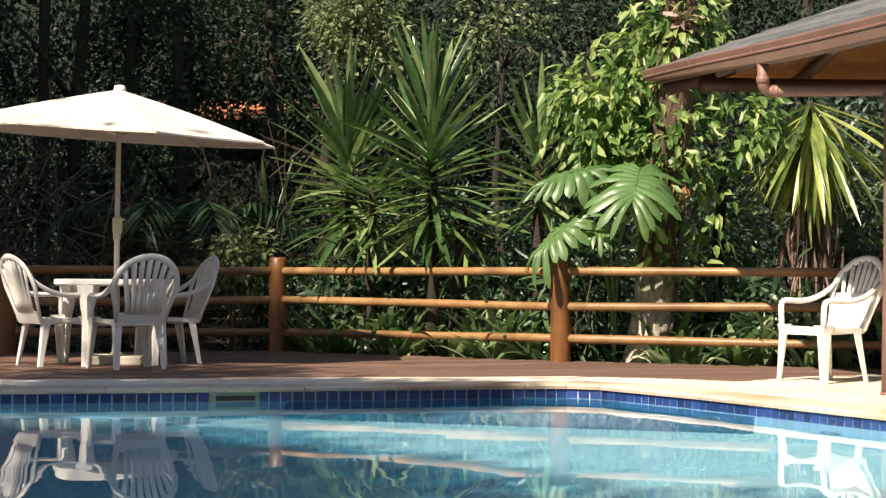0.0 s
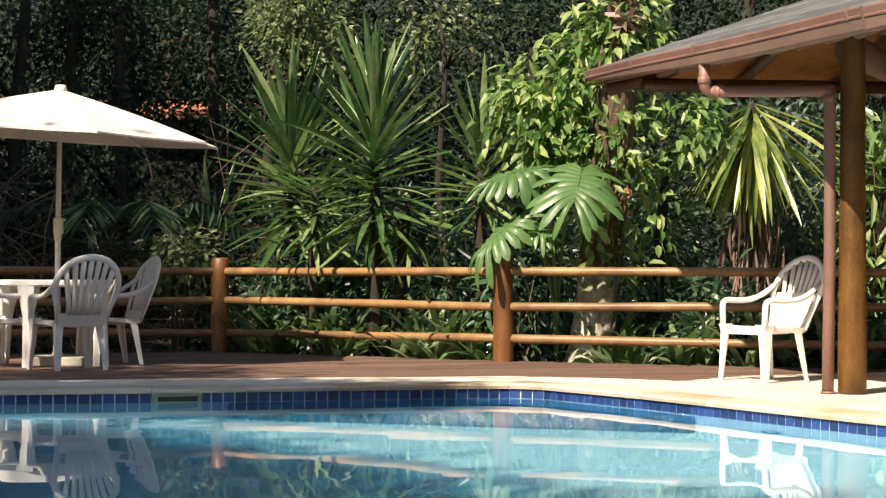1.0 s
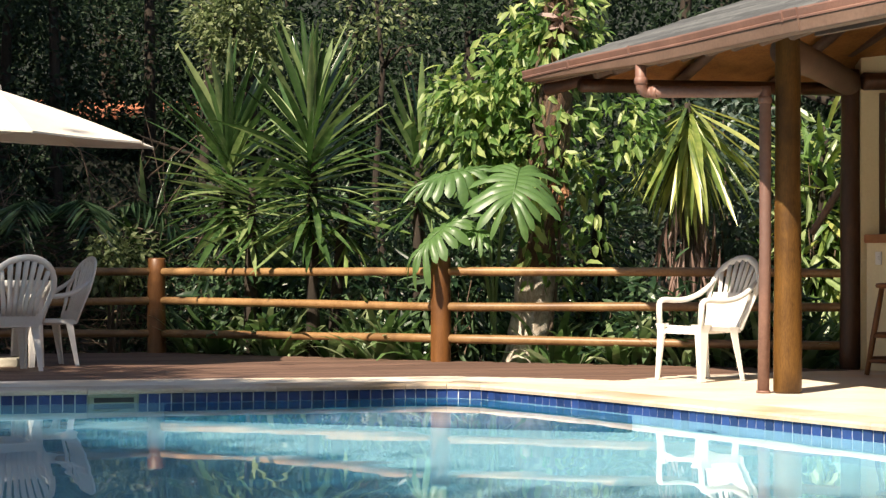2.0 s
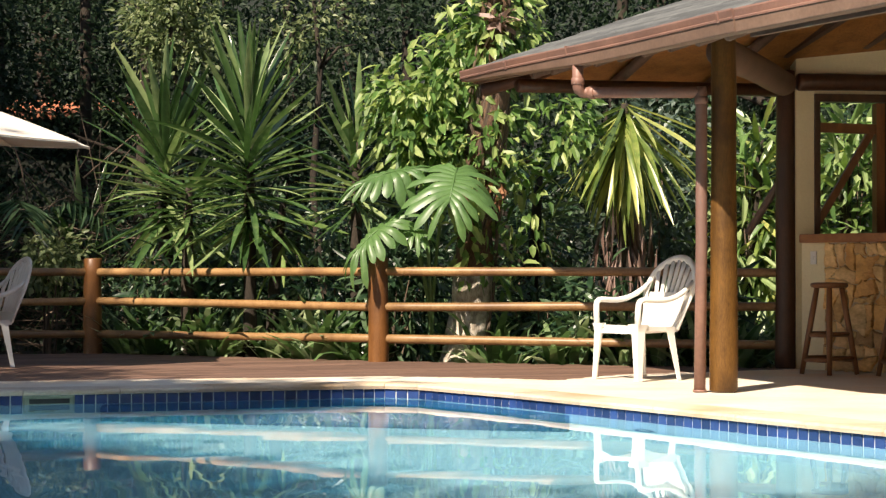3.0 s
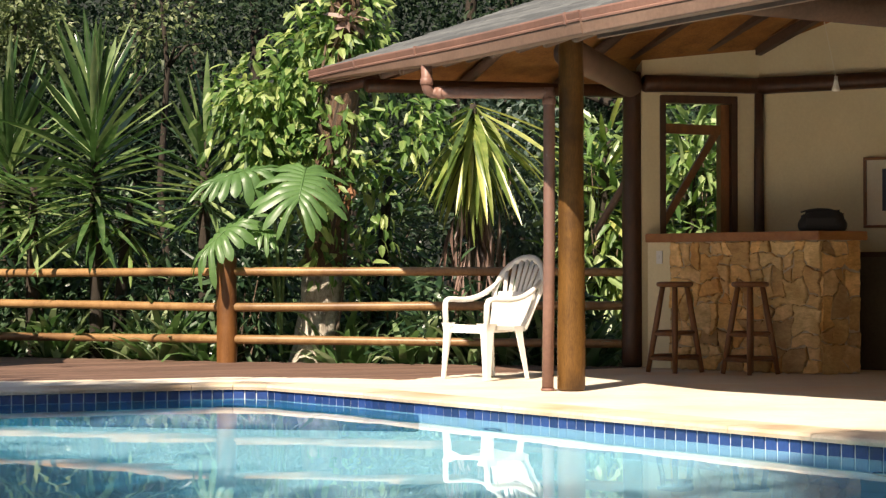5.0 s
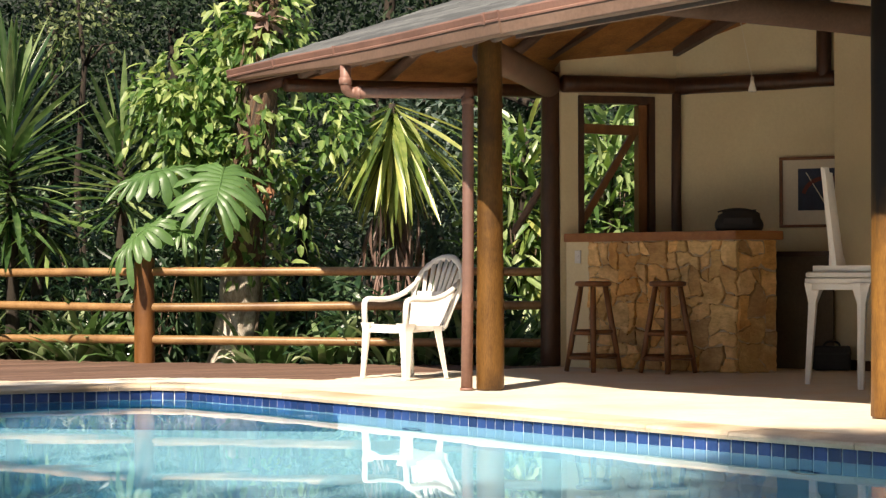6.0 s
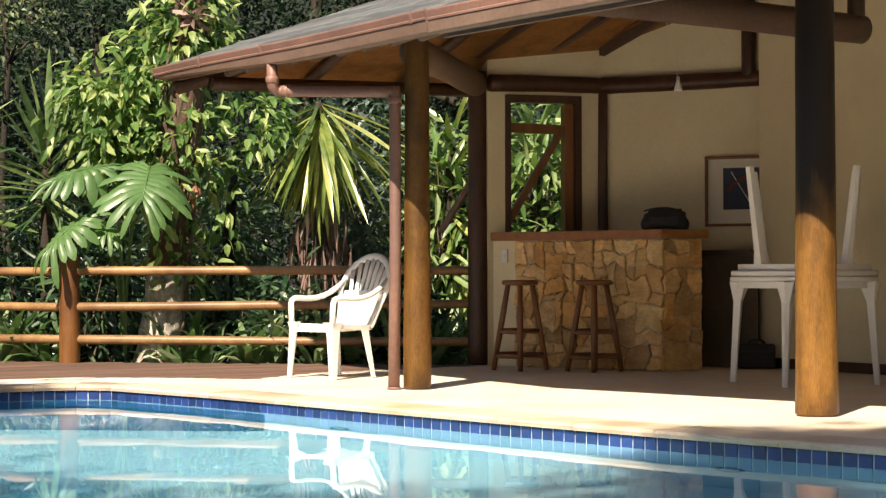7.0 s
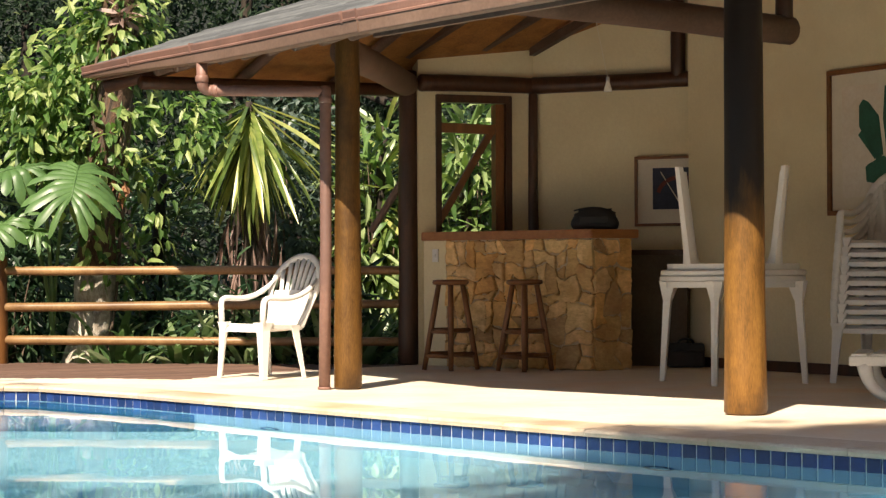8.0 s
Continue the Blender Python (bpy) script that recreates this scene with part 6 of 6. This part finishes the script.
# coping stones with a rounded nose
NOSE = [(-0.022, -0.030), (-0.026, -0.015), (-0.020, -0.004), (-0.008, 0.0)]
offs = {q: inset(POOL, q) for q in (-0.022, -0.026, -0.020, -0.008, 0.305)}
side = random.Random(3)
for i in range(0, 11):
    ln = (Vector(POOL[i + 1]) - Vector(POOL[i])).length
    cuts = max(1, round(ln / 0.62))
    for c in range(cuts):
        f0, f1 = c / cuts, (c + 1) / cuts
        g = 0.0022 / ln
        rings = []
        dz = side.uniform(-0.0012, 0.0012)
        for f in (f0 + g, f1 - g):
            at = lambda q: Vector(offs[q][i]).lerp(Vector(offs[q][i + 1]), f)
            rings.append([(*at(q), z + dz) for q, z in NOSE] + [(*at(0.305), 0.0 + dz), (*at(0.305), -0.033), (*at(-0.022), -0.033)])
        bm = bmesh.new()
        loft(bm, rings)
        part("coping_stone", bm, M_COPING, terrace)

# deck boards
U = Vector((0.972, 0.235, 0)).normalized()
V = Vector((-U.y, U.x, 0))
poly = [Vector((x, y, 0)) for x, y in deck_poly]
boards = {}
rb = random.Random(8)
lo, hi = min(p.dot(V) for p in poly), max(p.dot(V) for p in poly)
BW = 0.142
k = 0
while lo + (k + 1) * BW < hi + BW:
    v = lo + (k + 0.5) * BW
    hits = []
    for a, b in zip(poly, poly[1:] + poly[:1]):
        va, vb = a.dot(V), b.dot(V)
        if (va - v) * (vb - v) < 0:
            hits.append(a.lerp(b, (v - va) / (vb - va)).dot(U))
    hits.sort()
    for s, e in zip(hits[::2], hits[1::2]):
        s = max(s, -6.5)
        u = s
        while u < e - 0.05:
            ln = min(e - u, rb.uniform(1.9, 3.2))
            if e - u - ln < 0.4:
                ln = e - u
            key = round(ln, 1)
            if key not in boards:
                boards[key] = cut_box("board", (key, BW - 0.007, 0.030), M_DECK, 0.004)
            m = Matrix((U, V, Vector((0, 0, 1)))).transposed().to_4x4()
            piece("board", boards[key], deck, Matrix.Translation(U * (u + ln / 2) + V * v + Vector((0, 0, -0.016 + rb.uniform(-0.0012, 0.0012)))) @ m @ Matrix.Diagonal(((ln - 0.004) / key, 1, 1, 1)))
            u += ln
    k += 1


# rubble on the counter: irregular stones in mortar
def rubble(a, b, z0, z1, cols, rows, seed, parent, quoin=0.0):
    rs = random.Random(seed)
    d = (b - a).normalized()
    n = Vector((d.y, -d.x, 0))
    n = n if n.dot(a) < 0 else -n
    ln = (b - a).length
    bm = bmesh.new()
    loft(bm, [[a + n * q + Vector((0, 0, z)) for q, z in ((0.002, z0), (0.002, z1), (0.019, z1), (0.019, z0))], [b + n * q + Vector((0, 0, z)) for q, z in ((0.002, z0), (0.002, z1), (0.019, z1), (0.019, z0))]])
    part("mortar_bed", bm, M_MORTAR, parent, "sandy mortar between the stones")
    cw, rh = ln / cols, (z1 - z0) / rows
    px = {}
    for r in range(rows + 1):
        for c in range(cols + 1):
            jx = quoin * rs.uniform(0.7, 1.2) if c == cols else 0 if c == 0 else rs.uniform(-0.32, 0.32) * cw
            jz = 0 if r in (0, rows) else rs.uniform(-0.33, 0.33) * rh
            px[c, r] = (c * cw + jx + (0 if c in (0, cols) else 0.16 * cw * math.sin(r * 2.4 + c)), z0 + r * rh + jz)
    used = set()
    for r in range(rows):
        for c in range(cols):
            if (c, r) in used:
                continue
            w = h = 1
            q = rs.random()
            if q < 0.16 and c + 1 < cols and r + 1 < rows and not {(c + 1, r), (c, r + 1), (c + 1, r + 1)} & used:
                w = h = 2
            elif q < 0.38 and c + 1 < cols and (c + 1, r) not in used:
                w = 2
            elif q < 0.60 and r + 1 < rows and (c, r + 1) not in used:
                h = 2
            for i in range(w):
                for j in range(h):
                    used.add((c + i, r + j))
            loop = [px[c + i, r] for i in range(w + 1)] + [px[c + w, r + j] for j in range(1, h + 1)] + [px[c + w - i, r + h] for i in range(1, w + 1)] + [px[c, r + h - j] for j in range(1, h)]
            cx, cz = sum(p[0] for p in loop) / len(loop), sum(p[1] for p in loop) / len(loop)
            fine = []
            for p, p2 in zip(loop, loop[1:] + loop[:1]):
                for t in (0.08, 0.36, 0.64, 0.92):
                    fine.append((p[0] + (p2[0] - p[0]) * t + rs.uniform(-0.009, 0.009), p[1] + (p2[1] - p[1]) * t + rs.uniform(-0.009, 0.009)))
            out, joint = rs.uniform(0.024, 0.058), rs.uniform(0.0, 0.006)
            tx, tz = rs.uniform(-0.10, 0.10), rs.uniform(-0.10, 0.10)
            bm = bmesh.new()
            rings = []
            for k, depth in ((0.0, 0.006), (0.001, out * 0.86), (0.008, out)):
                ring = []
                for x, z in fine:
                    L = max(0.02, math.hypot(x - cx, z - cz))
                    f = 1 - (0.0015 + joint + k) / L
                    qx, qz = cx + (x - cx) * f, cz + (z - cz) * f
                    ring.append(a + d * qx + n * (depth + (tx * (qx - cx) + tz * (qz - cz) if depth > 0.01 else 0)) + Vector((0, 0, qz)))
                rings.append(ring)
            loft(bm, rings)
            part("stone", bm, M_RUBBLE, parent)


S0 = CL.lerp(CK, 0.15)
rubble(S0, CK, 0.0, 0.963, 14, 10, 4, counter, 0.035)
rubble(CK, CK2, 0.0, 0.963, 3, 9, 5, counter)

# roof shingles on the pool side
tab = cut_box("shingle", (0.945, 0.11, 0.013), M_SHINGLE, 0.002)
hip_dir = (APEX - TIP).normalized()
rs = random.Random(21)
for o, d, up, nrm, near, far in ((TIP, E1, S1, NR1, hip_dir, (APEX - KNEE).normalized()), (KNEE, E1B, S1B, NR1B, (APEX - KNEE).normalized(), None)):
    frame_m = Matrix((d, nrm.cross(d), nrm)).transposed().to_4x4()
    for c in range(36 if far else 22):
        w = 0.03 + c * 0.073
        start = w * near.dot(d) / near.dot(up)
        end = min(start + 5.4, TURN_AT + w * far.dot(d) / far.dot(up)) if far else start + 2.6
        s = start + (0.0 if not far else -0.1 + (0.0, 0.155, 0.31)[c % 3])
        first = True
        while s < end - 0.04:
            fit = min(0.945, end - s)
            if first and not far:
                fit = (0.945, 0.63, 0.315)[c % 3]
            first = False
            p = o + d * (s + fit / 2) + up * w + nrm * (0.012 + rs.uniform(0, 0.003))
            piece("shingle", tab, house, Matrix.Translation(p) @ frame_m @ pose(0, 0, 0, 5.4 + rs.uniform(-0.6, 0.6), 0, rs.uniform(-0.2, 0.2)) @ Matrix.Diagonal((fit / 0.945, 1, 1, 1)))
            s += fit + 0.005
# hip caps
for k in range(24):
    p = TIP + hip_dir * (0.03 + 0.15 * k) + Vector((0, 0, 0.026))
    bm = bmesh.new()
    hs = hip_dir * 0.17
    sd = Vector((-HIP.y, HIP.x, 0)) * 0.10
    dn = Vector((0, 0, -0.035))
    loft(bm, [[q - sd + dn, q, q + sd + dn, q + sd + dn - Vector((0, 0, 0.008)), q - Vector((0, 0, 0.010)), q - sd + dn - Vector((0, 0, 0.008))] for q in (p, p + hs + Vector((0, 0, -0.004)))])
    part("hip_cap", bm, M_SHINGLE, house)
